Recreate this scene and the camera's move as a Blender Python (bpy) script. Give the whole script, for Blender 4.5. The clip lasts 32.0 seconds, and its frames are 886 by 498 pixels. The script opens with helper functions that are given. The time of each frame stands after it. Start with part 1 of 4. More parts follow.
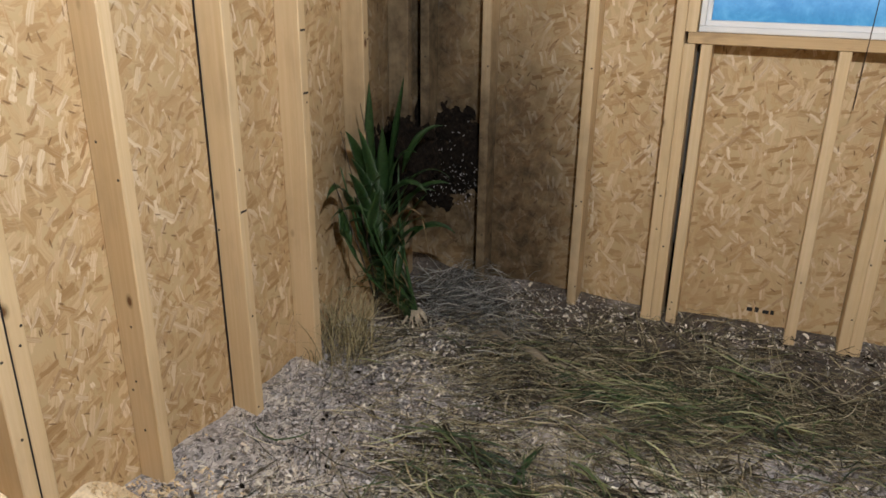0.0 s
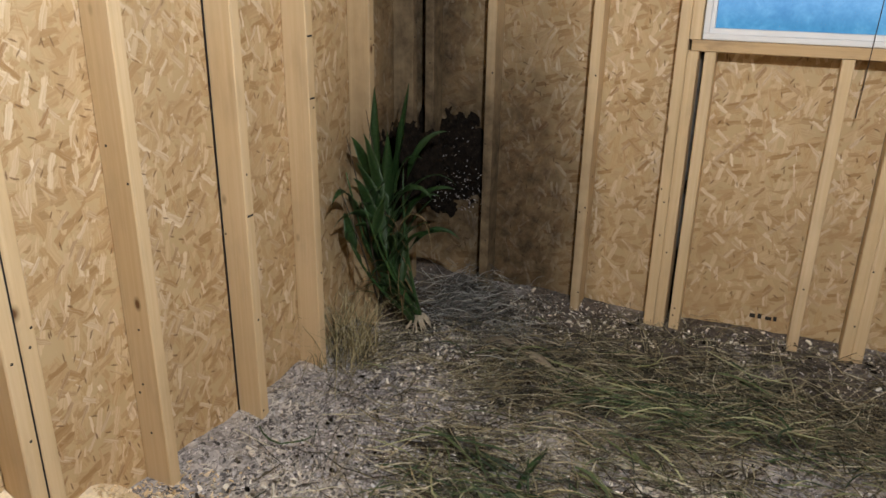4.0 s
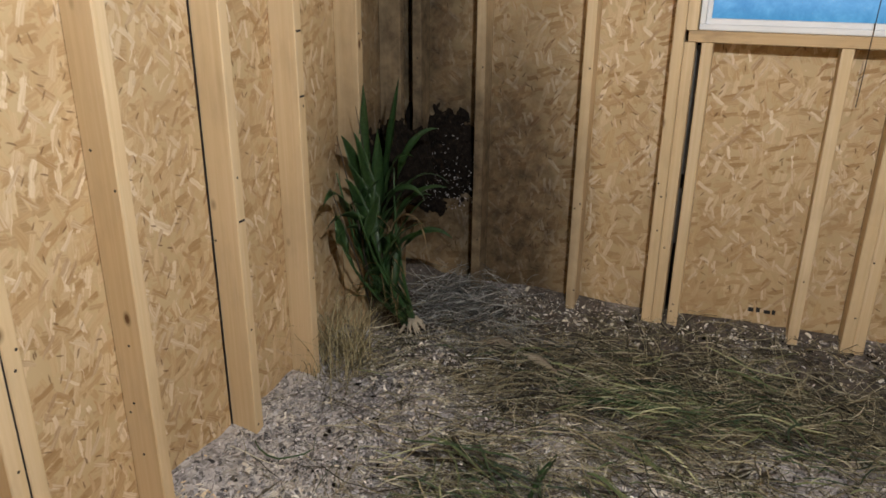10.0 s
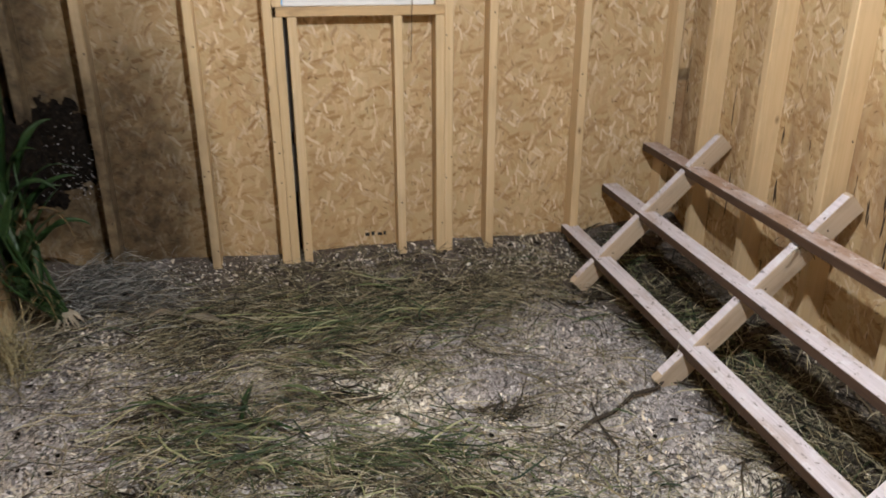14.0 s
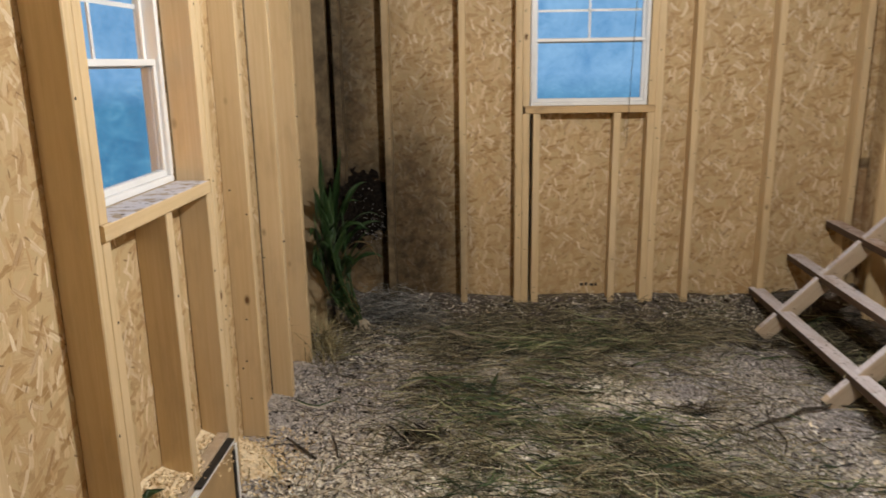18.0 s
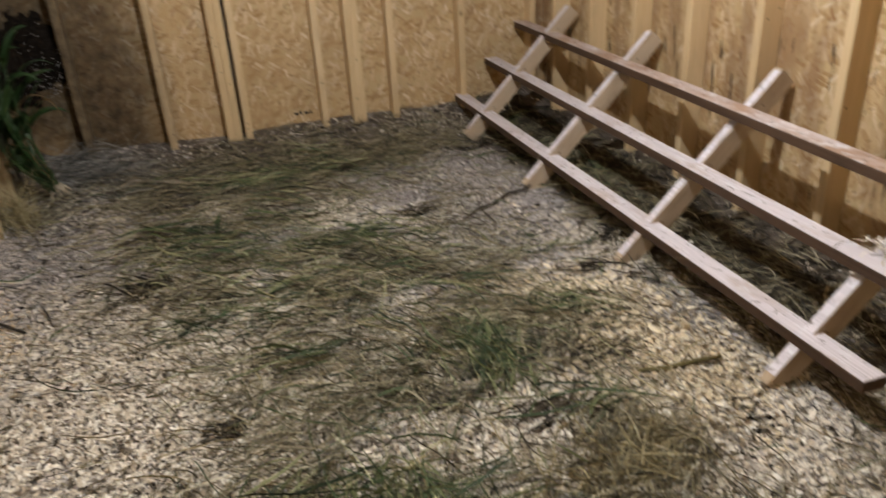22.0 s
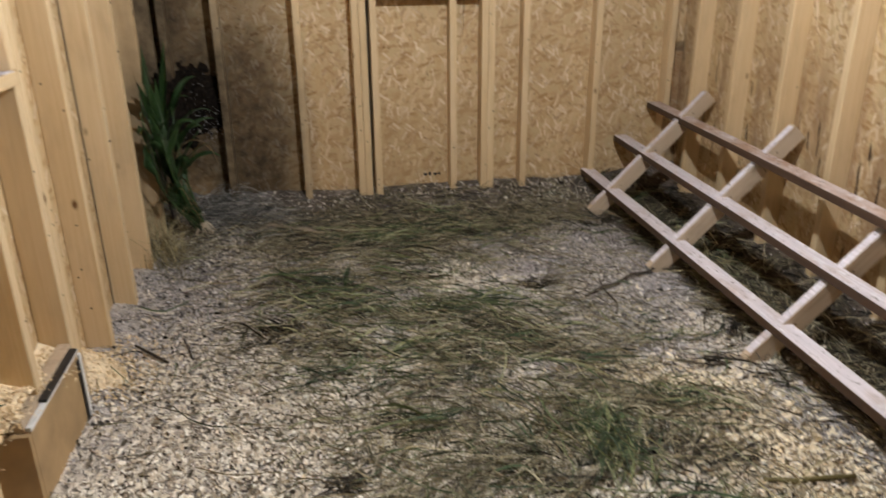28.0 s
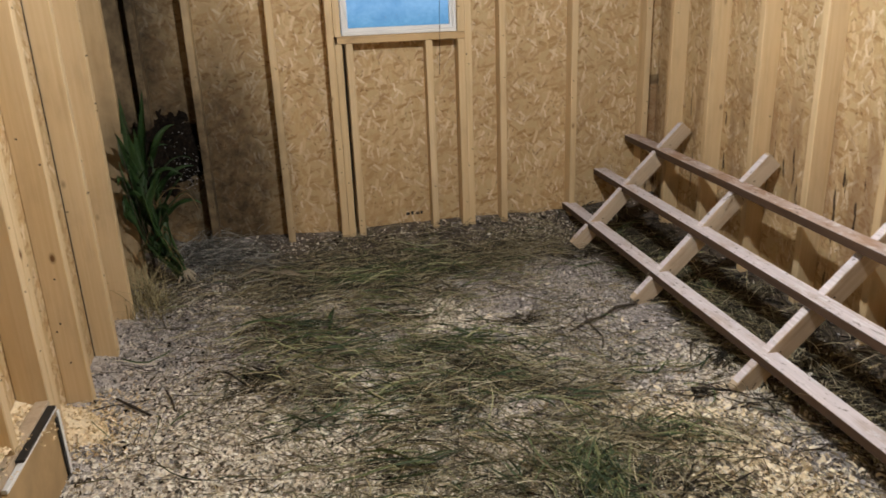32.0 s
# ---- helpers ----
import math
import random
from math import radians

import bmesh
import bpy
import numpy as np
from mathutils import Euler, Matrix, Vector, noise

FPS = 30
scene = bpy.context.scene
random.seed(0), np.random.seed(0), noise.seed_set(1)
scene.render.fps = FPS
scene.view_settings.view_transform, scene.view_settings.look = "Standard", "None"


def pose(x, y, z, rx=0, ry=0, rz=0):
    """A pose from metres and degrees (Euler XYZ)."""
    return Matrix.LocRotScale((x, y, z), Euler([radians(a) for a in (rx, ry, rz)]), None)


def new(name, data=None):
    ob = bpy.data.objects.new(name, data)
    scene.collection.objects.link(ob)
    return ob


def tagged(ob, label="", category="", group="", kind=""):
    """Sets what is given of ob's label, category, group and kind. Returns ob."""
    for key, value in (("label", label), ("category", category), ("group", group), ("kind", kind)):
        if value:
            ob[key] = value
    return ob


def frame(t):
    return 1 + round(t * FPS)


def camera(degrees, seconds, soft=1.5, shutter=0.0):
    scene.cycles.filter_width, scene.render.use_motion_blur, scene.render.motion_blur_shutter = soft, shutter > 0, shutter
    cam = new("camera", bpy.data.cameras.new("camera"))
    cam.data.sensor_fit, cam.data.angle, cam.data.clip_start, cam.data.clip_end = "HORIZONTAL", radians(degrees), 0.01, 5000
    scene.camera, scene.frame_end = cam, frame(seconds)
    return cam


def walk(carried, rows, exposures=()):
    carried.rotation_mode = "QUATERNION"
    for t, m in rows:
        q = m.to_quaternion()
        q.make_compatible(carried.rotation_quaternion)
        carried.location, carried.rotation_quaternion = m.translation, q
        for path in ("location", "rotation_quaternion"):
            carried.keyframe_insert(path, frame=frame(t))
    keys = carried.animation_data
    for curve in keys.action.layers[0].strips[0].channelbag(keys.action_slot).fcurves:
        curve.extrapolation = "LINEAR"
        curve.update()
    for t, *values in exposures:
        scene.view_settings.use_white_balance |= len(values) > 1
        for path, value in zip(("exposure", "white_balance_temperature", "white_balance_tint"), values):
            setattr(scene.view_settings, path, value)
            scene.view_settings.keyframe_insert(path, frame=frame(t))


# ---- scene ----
# World: x to the east, y to the north, z up; the bedding lies near z = 0.
LENS = 61.07
PATH = [
    (0.0, -0.133, 0.088, 1.386, 68.97, -0.69, 24.39),
    (0.5, -0.157, 0.079, 1.387, 69.29, -0.86, 23.81),
    (1.0, -0.148, 0.074, 1.389, 69.24, -1.07, 23.95),
    (1.5, -0.138, 0.072, 1.386, 69.18, -1.14, 24.14),
    (2.0, -0.134, 0.070, 1.385, 69.16, -1.05, 24.25),
    (2.5, -0.138, 0.067, 1.385, 69.15, -0.91, 24.28),
    (4.5, -0.142, 0.071, 1.386, 69.52, -0.89, 24.71),
    (5.0, -0.142, 0.072, 1.385, 69.31, -0.79, 25.28),
    (5.5, -0.142, 0.072, 1.381, 68.82, -0.75, 25.85),
    (6.0, -0.147, 0.070, 1.367, 68.44, -0.62, 26.34),
    (6.5, -0.156, 0.072, 1.372, 68.29, -0.62, 26.29),
    (7.0, -0.139, 0.074, 1.392, 69.46, -0.37, 25.45),
    (7.5, -0.145, 0.089, 1.400, 72.11, -0.53, 23.94),
    (8.0, -0.144, 0.086, 1.396, 72.51, -0.77, 23.30),
    (8.5, -0.152, 0.091, 1.398, 71.90, -0.76, 22.94),
    (9.0, -0.182, 0.080, 1.391, 71.28, -0.73, 22.49),
    (9.5, -0.233, 0.064, 1.382, 70.29, -0.66, 22.33),
    (10.0, -0.268, 0.110, 1.370, 69.20, -0.53, 21.64),
    (10.5, -0.273, 0.230, 1.355, 67.78, -0.08, 22.32),
    (11.0, -0.295, 0.336, 1.351, 65.56, 1.03, 15.69),
    (11.5, -0.345, 0.426, 1.363, 64.07, 0.59, -0.08),
    (12.0, -0.349, 0.407, 1.367, 61.75, -1.13, -13.07),
    (12.5, -0.233, 0.214, 1.353, 63.14, 0.64, -16.07),
    (13.0, -0.207, 0.061, 1.348, 64.15, 2.64, -14.55),
    (13.5, -0.323, -0.118, 1.339, 65.91, 1.58, -13.63),
    (14.0, -0.429, -0.313, 1.378, 68.28, 0.02, -11.47),
    (14.5, -0.398, -0.534, 1.367, 72.06, 0.78, -5.03),
    (15.0, -0.401, -0.703, 1.415, 72.87, 1.75, 0.65),
    (15.5, -0.541, -0.809, 1.358, 74.48, -0.05, 3.45),
    (17.5, -0.604, -1.137, 1.411, 76.18, 0.85, 7.28),
    (18.0, -0.688, -1.219, 1.404, 76.03, 0.89, 2.91),
    (18.5, -0.729, -1.276, 1.404, 75.55, 0.20, 0.01),
    (19.0, -0.667, -1.287, 1.398, 75.92, 0.70, -0.53),
    (19.5, -0.672, -1.271, 1.399, 75.86, 1.22, -1.20),
    (20.0, -0.691, -1.262, 1.396, 75.64, 1.10, -2.52),
    (20.5, -0.688, -1.271, 1.397, 75.38, 1.04, -3.95),
    (21.0, -0.659, -1.277, 1.399, 74.94, 1.27, -7.36),
    (21.5, -0.634, -1.260, 1.342, 70.41, 2.05, -12.34),
    (22.0, -0.593, -1.240, 1.274, 64.03, 3.03, -18.48),
    (22.5, -0.572, -1.252, 1.280, 60.60, 3.71, -26.06),
    (23.0, -0.554, -1.269, 1.277, 59.72, 3.29, -30.94),
    (23.5, -0.547, -1.271, 1.275, 59.72, 2.72, -32.35),
    (24.0, -0.551, -1.269, 1.290, 60.56, 2.24, -30.65),
    (24.5, -0.571, -1.252, 1.303, 62.17, 1.80, -27.03),
    (25.0, -0.589, -1.238, 1.316, 63.64, 1.85, -23.17),
    (25.5, -0.607, -1.239, 1.332, 64.72, 1.87, -20.16),
    (27.5, -0.665, -1.239, 1.345, 66.98, 1.08, -12.70),
    (28.0, -0.707, -1.239, 1.359, 68.40, 0.51, -9.45),
    (28.5, -0.758, -1.231, 1.394, 72.00, 0.20, -5.34),
    (29.0, -0.779, -1.233, 1.396, 74.06, 0.25, -4.41),
    (29.5, -0.739, -1.242, 1.396, 74.07, 0.38, -4.20),
    (30.0, -0.687, -1.248, 1.389, 73.77, 0.70, -4.36),
    (30.5, -0.676, -1.256, 1.387, 73.26, 0.86, -4.77),
    (31.0, -0.678, -1.252, 1.386, 72.55, 1.12, -5.99),
    (31.5, -0.677, -1.243, 1.382, 71.82, 1.53, -8.41),
    (32.0, -0.683, -1.233, 1.372, 71.08, 2.12, -11.00),
]
cam = camera(LENS, 32.0, soft=1.6, shutter=0.5)
walk(cam, [(t, pose(x, y, z, rx, ry, rz)) for t, x, y, z, rx, ry, rz in PATH],
     exposures=((0.0, 0.0, 6450, 10), (8.0, -0.06, 6500, 10), (11.0, 0.02, 6500, 10), (13.0, 0.12, 6420, 10), (14.0, 0.12, 6400, 10), (15.0, 0.02, 6600, 10), (18.0, -0.29, 7050, 10), (21.0, -0.28, 7050, 10), (23.0, 0.04, 6450, 10),
                (25.0, 0.02, 6500, 10), (28.0, -0.08, 6500, 10), (30.0, -0.25, 6900, 10), (32.0, -0.20, 6900, 10)))

NORTH, WEST, EAST, SOUTH = 2.85, -1.50, 1.30, -2.10   # room faces of the studs
DEEP, THICK, TALL = 0.089, 0.038, 2.44               # a two by four, and the walls' height

# ---- light: one bulb under the ceiling and a blue dusk outside ----
world = bpy.data.worlds.new("dusk")
scene.world = world
world.use_nodes = True
sky = world.node_tree.nodes.new("ShaderNodeTexSky")
sky.sky_type = "NISHITA"
sky.sun_disc = False
sky.sun_elevation, sky.sun_rotation = radians(4.0), radians(200)
world.node_tree.links.new(sky.outputs[0], world.node_tree.nodes["Background"].inputs[0])
world.node_tree.nodes["Background"].inputs[1].default_value = 0.15
BULB = (0.00, 0.58, 2.10)
bulb_light = bpy.data.lights.new("bulb_light", "POINT")
bulb_light.energy, bulb_light.color, bulb_light.shadow_soft_size = 150.0, (0.955, 0.975, 1.0), 0.03
new("bulb_light", bulb_light).location = BULB


# ---- materials ----
def material(name, rough=0.8, metal=0.0):
    m = bpy.data.materials.new(name)
    m.use_nodes = True
    b = m.node_tree.nodes["Principled BSDF"]
    b.inputs["Roughness"].default_value, b.inputs["Metallic"].default_value = rough, metal
    return m, m.node_tree, b


def node(t, kind, **values):
    n = t.nodes.new("ShaderNode" + kind)
    for k, v in values.items():
        setattr(n, k, v)
    return n


def link(t, a, b):
    t.links.new(a, b)


def put(t, socket, value):
    if isinstance(value, bpy.types.NodeSocket):
        t.links.new(value, socket)
    else:
        socket.default_value = value


def maths(t, op, a, b=0.0, clamp=False):
    n = node(t, "Math", operation=op, use_clamp=clamp)
    put(t, n.inputs[0], a)
    put(t, n.inputs[1], b)
    return n.outputs[0]


def vec(t, op, a, b=(0, 0, 0)):
    n = node(t, "VectorMath", operation=op)
    put(t, n.inputs[0], a)
    put(t, n.inputs[1], b)
    return n.outputs[0]


def mixed(t, fac, a, b, blend="MIX"):
    n = node(t, "Mix", data_type="RGBA", blend_type=blend)
    put(t, n.inputs["Factor"], fac)
    put(t, n.inputs["A"], a)
    put(t, n.inputs["B"], b)
    return n.outputs["Result"]


def ramp(t, fac, *stops):
    n = node(t, "ValToRGB")
    e = n.color_ramp.elements
    while len(e) < len(stops):
        e.new(0.5)
    for s, (p, c) in zip(e, stops):
        s.position = p
        s.color = (*c, 1) if isinstance(c, tuple) else (c, c, c, 1)
    put(t, n.inputs[0], fac)
    return n.outputs[0]


def noise_at(t, where, scale, detail=3.0, rough=0.55, distort=0.0):
    n = node(t, "TexNoise")
    put(t, n.inputs["Vector"], where)
    n.inputs["Scale"].default_value, n.inputs["Detail"].default_value = scale, detail
    n.inputs["Roughness"].default_value, n.inputs["Distortion"].default_value = rough, distort
    return n.outputs[0]


def mapped(t, where, turn=(0, 0, 0), scale=(1, 1, 1), place=(0, 0, 0)):
    n = node(t, "Mapping")
    put(t, n.inputs[0], where)
    n.inputs["Rotation"].default_value, n.inputs["Scale"].default_value = [radians(a) for a in turn], scale
    put(t, n.inputs["Location"], place)
    return n.outputs[0]


def relief(t, b, height, strength=0.3, distance=0.002):
    n = node(t, "Bump")
    n.inputs["Strength"].default_value, n.inputs["Distance"].default_value = strength, distance
    put(t, n.inputs["Height"], height)
    link(t, n.outputs[0], b.inputs["Normal"])


def corner_black(t, colour):
    """Blackens boards and studs round the north-west bay in three lobes with ragged edges."""
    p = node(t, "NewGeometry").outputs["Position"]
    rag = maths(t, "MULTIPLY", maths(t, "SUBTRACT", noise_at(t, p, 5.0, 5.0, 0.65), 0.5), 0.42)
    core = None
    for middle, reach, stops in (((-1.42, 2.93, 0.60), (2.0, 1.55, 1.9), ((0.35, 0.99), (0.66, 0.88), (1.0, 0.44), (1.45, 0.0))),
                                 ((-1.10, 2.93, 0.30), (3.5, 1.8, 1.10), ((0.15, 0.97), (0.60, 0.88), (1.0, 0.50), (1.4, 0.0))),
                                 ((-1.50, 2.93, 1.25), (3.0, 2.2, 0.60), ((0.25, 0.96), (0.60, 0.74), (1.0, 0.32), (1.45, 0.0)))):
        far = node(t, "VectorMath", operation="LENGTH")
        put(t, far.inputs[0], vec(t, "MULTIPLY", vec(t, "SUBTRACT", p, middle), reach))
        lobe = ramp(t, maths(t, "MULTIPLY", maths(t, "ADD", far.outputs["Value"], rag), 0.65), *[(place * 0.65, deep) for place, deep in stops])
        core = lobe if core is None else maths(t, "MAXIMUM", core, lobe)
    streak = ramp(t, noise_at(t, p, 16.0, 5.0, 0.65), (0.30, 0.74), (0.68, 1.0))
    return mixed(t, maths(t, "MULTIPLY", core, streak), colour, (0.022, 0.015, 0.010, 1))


def pine_material(name, light=(0.72, 0.57, 0.37), dark=(0.62, 0.465, 0.265), dirt=0.25, dirt_colour=(0.16, 0.10, 0.06), darkened=False):
    """Planed softwood: grain along the local z axis, knots, and handling dirt."""
    m, t, b = material(name, 0.62)
    b.inputs["Specular IOR Level"].default_value = 0.25
    where = node(t, "TexCoord").outputs["Object"]
    chance = node(t, "ObjectInfo").outputs["Random"]
    shift = node(t, "CombineXYZ")
    put(t, shift.inputs[0], maths(t, "MULTIPLY", chance, 37.0))
    put(t, shift.inputs[2], maths(t, "MULTIPLY", chance, 91.0))
    where = vec(t, "ADD", where, shift.outputs[0])
    spots = node(t, "TexVoronoi", feature="F1")
    put(t, spots.inputs["Vector"], mapped(t, where, scale=(9.0, 9.0, 5.0)))
    spots.inputs["Scale"].default_value = 1.0
    knot = ramp(t, spots.outputs["Distance"], (0.045, 1.0), (0.075, 0.45), (0.12, 0.0))
    pick = node(t, "SeparateColor")
    link(t, spots.outputs["Color"], pick.inputs[0])
    knot = maths(t, "MULTIPLY", knot, maths(t, "GREATER_THAN", pick.outputs[0], 0.30))
    wavy = noise_at(t, mapped(t, where, scale=(8, 8, 0.9)), 1.0, 2.0)
    lines = noise_at(t, mapped(t, where, scale=(95, 95, 2.0)), 1.0, 3.0, 0.6, 0.6)
    tone = maths(t, "ADD", maths(t, "MULTIPLY", lines, 0.6), maths(t, "MULTIPLY", wavy, 0.4))
    colour = mixed(t, ramp(t, tone, (0.35, 0.0), (0.65, 1.0)), (*dark, 1), (*light, 1))
    colour = mixed(t, maths(t, "MULTIPLY", chance, 0.35), colour, (light[0] * 0.80, light[1] * 0.72, light[2] * 0.6, 1))
    colour = mixed(t, knot, colour, (0.15, 0.075, 0.03, 1))
    smear = ramp(t, noise_at(t, mapped(t, where, scale=(14, 14, 4)), 1.0, 5.0, 0.65), (0.50, 0.0), (0.80, 1.0))
    colour = mixed(t, maths(t, "MULTIPLY", smear, dirt), colour, (*dirt_colour, 1))
    if darkened:
        colour = corner_black(t, colour)
    link(t, colour, b.inputs["Base Color"])
    relief(t, b, tone, 0.25, 0.001)
    return m


def osb_material(name, darkened=False):
    """Oriented strand board: several layers of long thin flakes laid at all angles and pressed flat."""
    m, t, b = material(name, 0.55)
    b.inputs["Specular IOR Level"].default_value = 0.2
    p = node(t, "NewGeometry").outputs["Position"]
    s = node(t, "SeparateXYZ")
    link(t, p, s.inputs[0])
    flat = node(t, "CombineXYZ")
    put(t, flat.inputs[0], maths(t, "ADD", s.outputs[0], maths(t, "MULTIPLY", s.outputs[1], 1.03)))
    put(t, flat.inputs[1], s.outputs[2])
    base = vec(t, "ADD", flat.outputs[0], vec(t, "MULTIPLY", vec(t, "SUBTRACT", node_colour(t, flat.outputs[0], 9.0), (0.5, 0.5, 0.5)), (0.028, 0.028, 0.0)))
    base = vec(t, "ADD", base, vec(t, "MULTIPLY", vec(t, "SUBTRACT", node_colour(t, flat.outputs[0], 70.0), (0.5, 0.5, 0.5)), (0.005, 0.005, 0.0)))
    colour = mixed(t, noise_at(t, p, 7.0, 3.0), (0.49, 0.36, 0.19, 1), (0.60, 0.47, 0.28, 1))
    height = noise_at(t, p, 60.0, 2.0)
    rough_edge = noise_at(t, p, 45.0, 2.0, 0.6)
    for turn, long_, wide, part_, light, dark in ((12, 9, 22, 0.50, (0.63, 0.48, 0.29), (0.40, 0.265, 0.13)), (67, 11, 30, 0.44, (0.62, 0.47, 0.275), (0.46, 0.31, 0.155)),
                                                  (-38, 10, 25, 0.44, (0.67, 0.52, 0.32), (0.44, 0.285, 0.14)), (98, 12, 34, 0.36, (0.70, 0.56, 0.36), (0.51, 0.355, 0.18)),
                                                  (-15, 14, 40, 0.32, (0.58, 0.42, 0.235), (0.37, 0.23, 0.105)), (-72, 11, 36, 0.17, (0.80, 0.68, 0.49), (0.50, 0.34, 0.17)),
                                                  (38, 13, 44, 0.15, (0.82, 0.71, 0.52), (0.40, 0.25, 0.115)), (78, 16, 60, 0.10, (0.86, 0.76, 0.58), (0.48, 0.31, 0.15)), (-50, 15, 52, 0.09, (0.80, 0.68, 0.49), (0.34, 0.20, 0.09))):
        v = node(t, "TexVoronoi", feature="F1")
        q = mapped(t, mapped(t, base, (0, 0, turn)), scale=(long_ * 1.15, wide * 1.45, 1))
        put(t, v.inputs["Vector"], q)
        v.distance = "CHEBYCHEV"
        v.inputs["Scale"].default_value, v.inputs["Randomness"].default_value = 1.0, 1.0
        c = node(t, "SeparateColor")
        link(t, v.outputs["Color"], c.inputs[0])
        here = maths(t, "LESS_THAN", c.outputs[0], part_)
        fade = ramp(t, maths(t, "ADD", v.outputs["Distance"], maths(t, "MULTIPLY", maths(t, "SUBTRACT", rough_edge, 0.5), 0.50)), (0.43, 1.0), (0.50, 0.0))
        here = maths(t, "MULTIPLY", here, fade)
        streak = noise_at(t, mapped(t, mapped(t, base, (0, 0, turn)), scale=(12, 300, 1)), 1.0, 2.0)
        tint = mixed(t, maths(t, "ADD", maths(t, "MULTIPLY", c.outputs[1], 0.8), maths(t, "MULTIPLY", maths(t, "SUBTRACT", streak, 0.5), 1.35), True), (*dark, 1), (*light, 1))
        colour = mixed(t, here, colour, tint)
        height = maths(t, "ADD", height, maths(t, "MULTIPLY", maths(t, "MULTIPLY", here, c.outputs[2]), 0.8))
    for turn, many in ((25, 0.018), (-55, 0.016), (80, 0.018)):
        v = node(t, "TexVoronoi", feature="F1")
        put(t, v.inputs["Vector"], mapped(t, mapped(t, base, (0, 0, turn)), scale=(26, 120, 1)))
        v.inputs["Scale"].default_value = 1.0
        c = node(t, "SeparateColor")
        link(t, v.outputs["Color"], c.inputs[0])
        sliver = maths(t, "MULTIPLY", maths(t, "LESS_THAN", c.outputs[2], many), ramp(t, v.outputs["Distance"], (0.22, 1.0), (0.34, 0.0)))
        colour = mixed(t, maths(t, "MULTIPLY", sliver, 0.75), colour, (0.15, 0.08, 0.035, 1))
    dust = ramp(t, noise_at(t, p, 2.2, 4.0), (0.45, 0.0), (0.8, 0.5))
    colour = mixed(t, dust, colour, (0.40, 0.28, 0.15, 1))
    if darkened:
        # rotten vertical gashes and brown streaks low on the east boards behind the roost
        sx = s.outputs[0]
        band = ramp(t, s.outputs[2], (0.05, 0.0), (0.20, 1.0), (0.75, 1.0), (1.05, 0.0))
        band = maths(t, "MULTIPLY", band, maths(t, "GREATER_THAN", sx, 1.30))
        brown_streak = ramp(t, noise_at(t, mapped(t, p, scale=(1, 9, 1.6)), 1.0, 4.0, 0.6), (0.46, 0.0), (0.62, 0.62))
        gash = ramp(t, noise_at(t, mapped(t, p, scale=(1, 34, 4.5)), 1.0, 3.0, 0.5), (0.655, 0.0), (0.69, 0.95))
        colour = mixed(t, maths(t, "MULTIPLY", band, brown_streak), colour, (0.24, 0.135, 0.075, 1))
        colour = mixed(t, maths(t, "MULTIPLY", band, gash), colour, (0.03, 0.018, 0.012, 1))
        colour = corner_black(t, colour)
    link(t, colour, b.inputs["Base Color"])
    relief(t, b, height, 0.35, 0.0015)
    return m


def node_colour(t, where, scale):
    n = node(t, "TexNoise")
    put(t, n.inputs["Vector"], where)
    n.inputs["Scale"].default_value, n.inputs["Detail"].default_value = scale, 2.0
    return n.outputs["Color"]


def plain(name, colour, rough=0.6, spread=0.12, scale=30.0, metal=0.0):
    m, t, b = material(name, rough, metal)
    p = node(t, "NewGeometry").outputs["Position"]
    k = noise_at(t, p, scale, 4.0)
    lo, hi = [tuple(min(1, c * f) for c in colour) for f in (1 - spread, 1 + spread)]
    link(t, ramp(t, k, (0.3, lo), (0.7, hi)), b.inputs["Base Color"])
    relief(t, b, k, 0.15, 0.001)
    return m


def island(name, stops, rough=0.8, spread=0.15, see=0.0):
    """Loose small stuff: each piece takes its own colour."""
    m, t, b = material(name, rough)
    g = node(t, "NewGeometry")
    c = ramp(t, g.outputs["Random Per Island"], *stops)
    k = noise_at(t, g.outputs["Position"], 90.0, 2.0)
    c = mixed(t, 1.0, c, ramp(t, k, (0.3, 1 - spread), (0.7, 1 + spread)), "MULTIPLY")
    link(t, c, b.inputs["Base Color"])
    if see:
        b.inputs["Transmission Weight"].default_value = 0.0
        b.inputs["Subsurface Weight"].default_value = see
        b.inputs["Subsurface Radius"].default_value = (0.01, 0.01, 0.004)
    return m


PINE = pine_material("pine", darkened=True)
PINE_SILL = pine_material("pine_sill", (0.64, 0.48, 0.29), (0.52, 0.36, 0.19), 0.75, (0.10, 0.065, 0.04))
PINE_ROOST = pine_material("pine_roost", (0.58, 0.48, 0.37), (0.45, 0.345, 0.24), 0.6, (0.19, 0.125, 0.08))
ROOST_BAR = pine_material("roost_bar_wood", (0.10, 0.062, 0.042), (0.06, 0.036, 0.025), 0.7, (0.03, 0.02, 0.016))


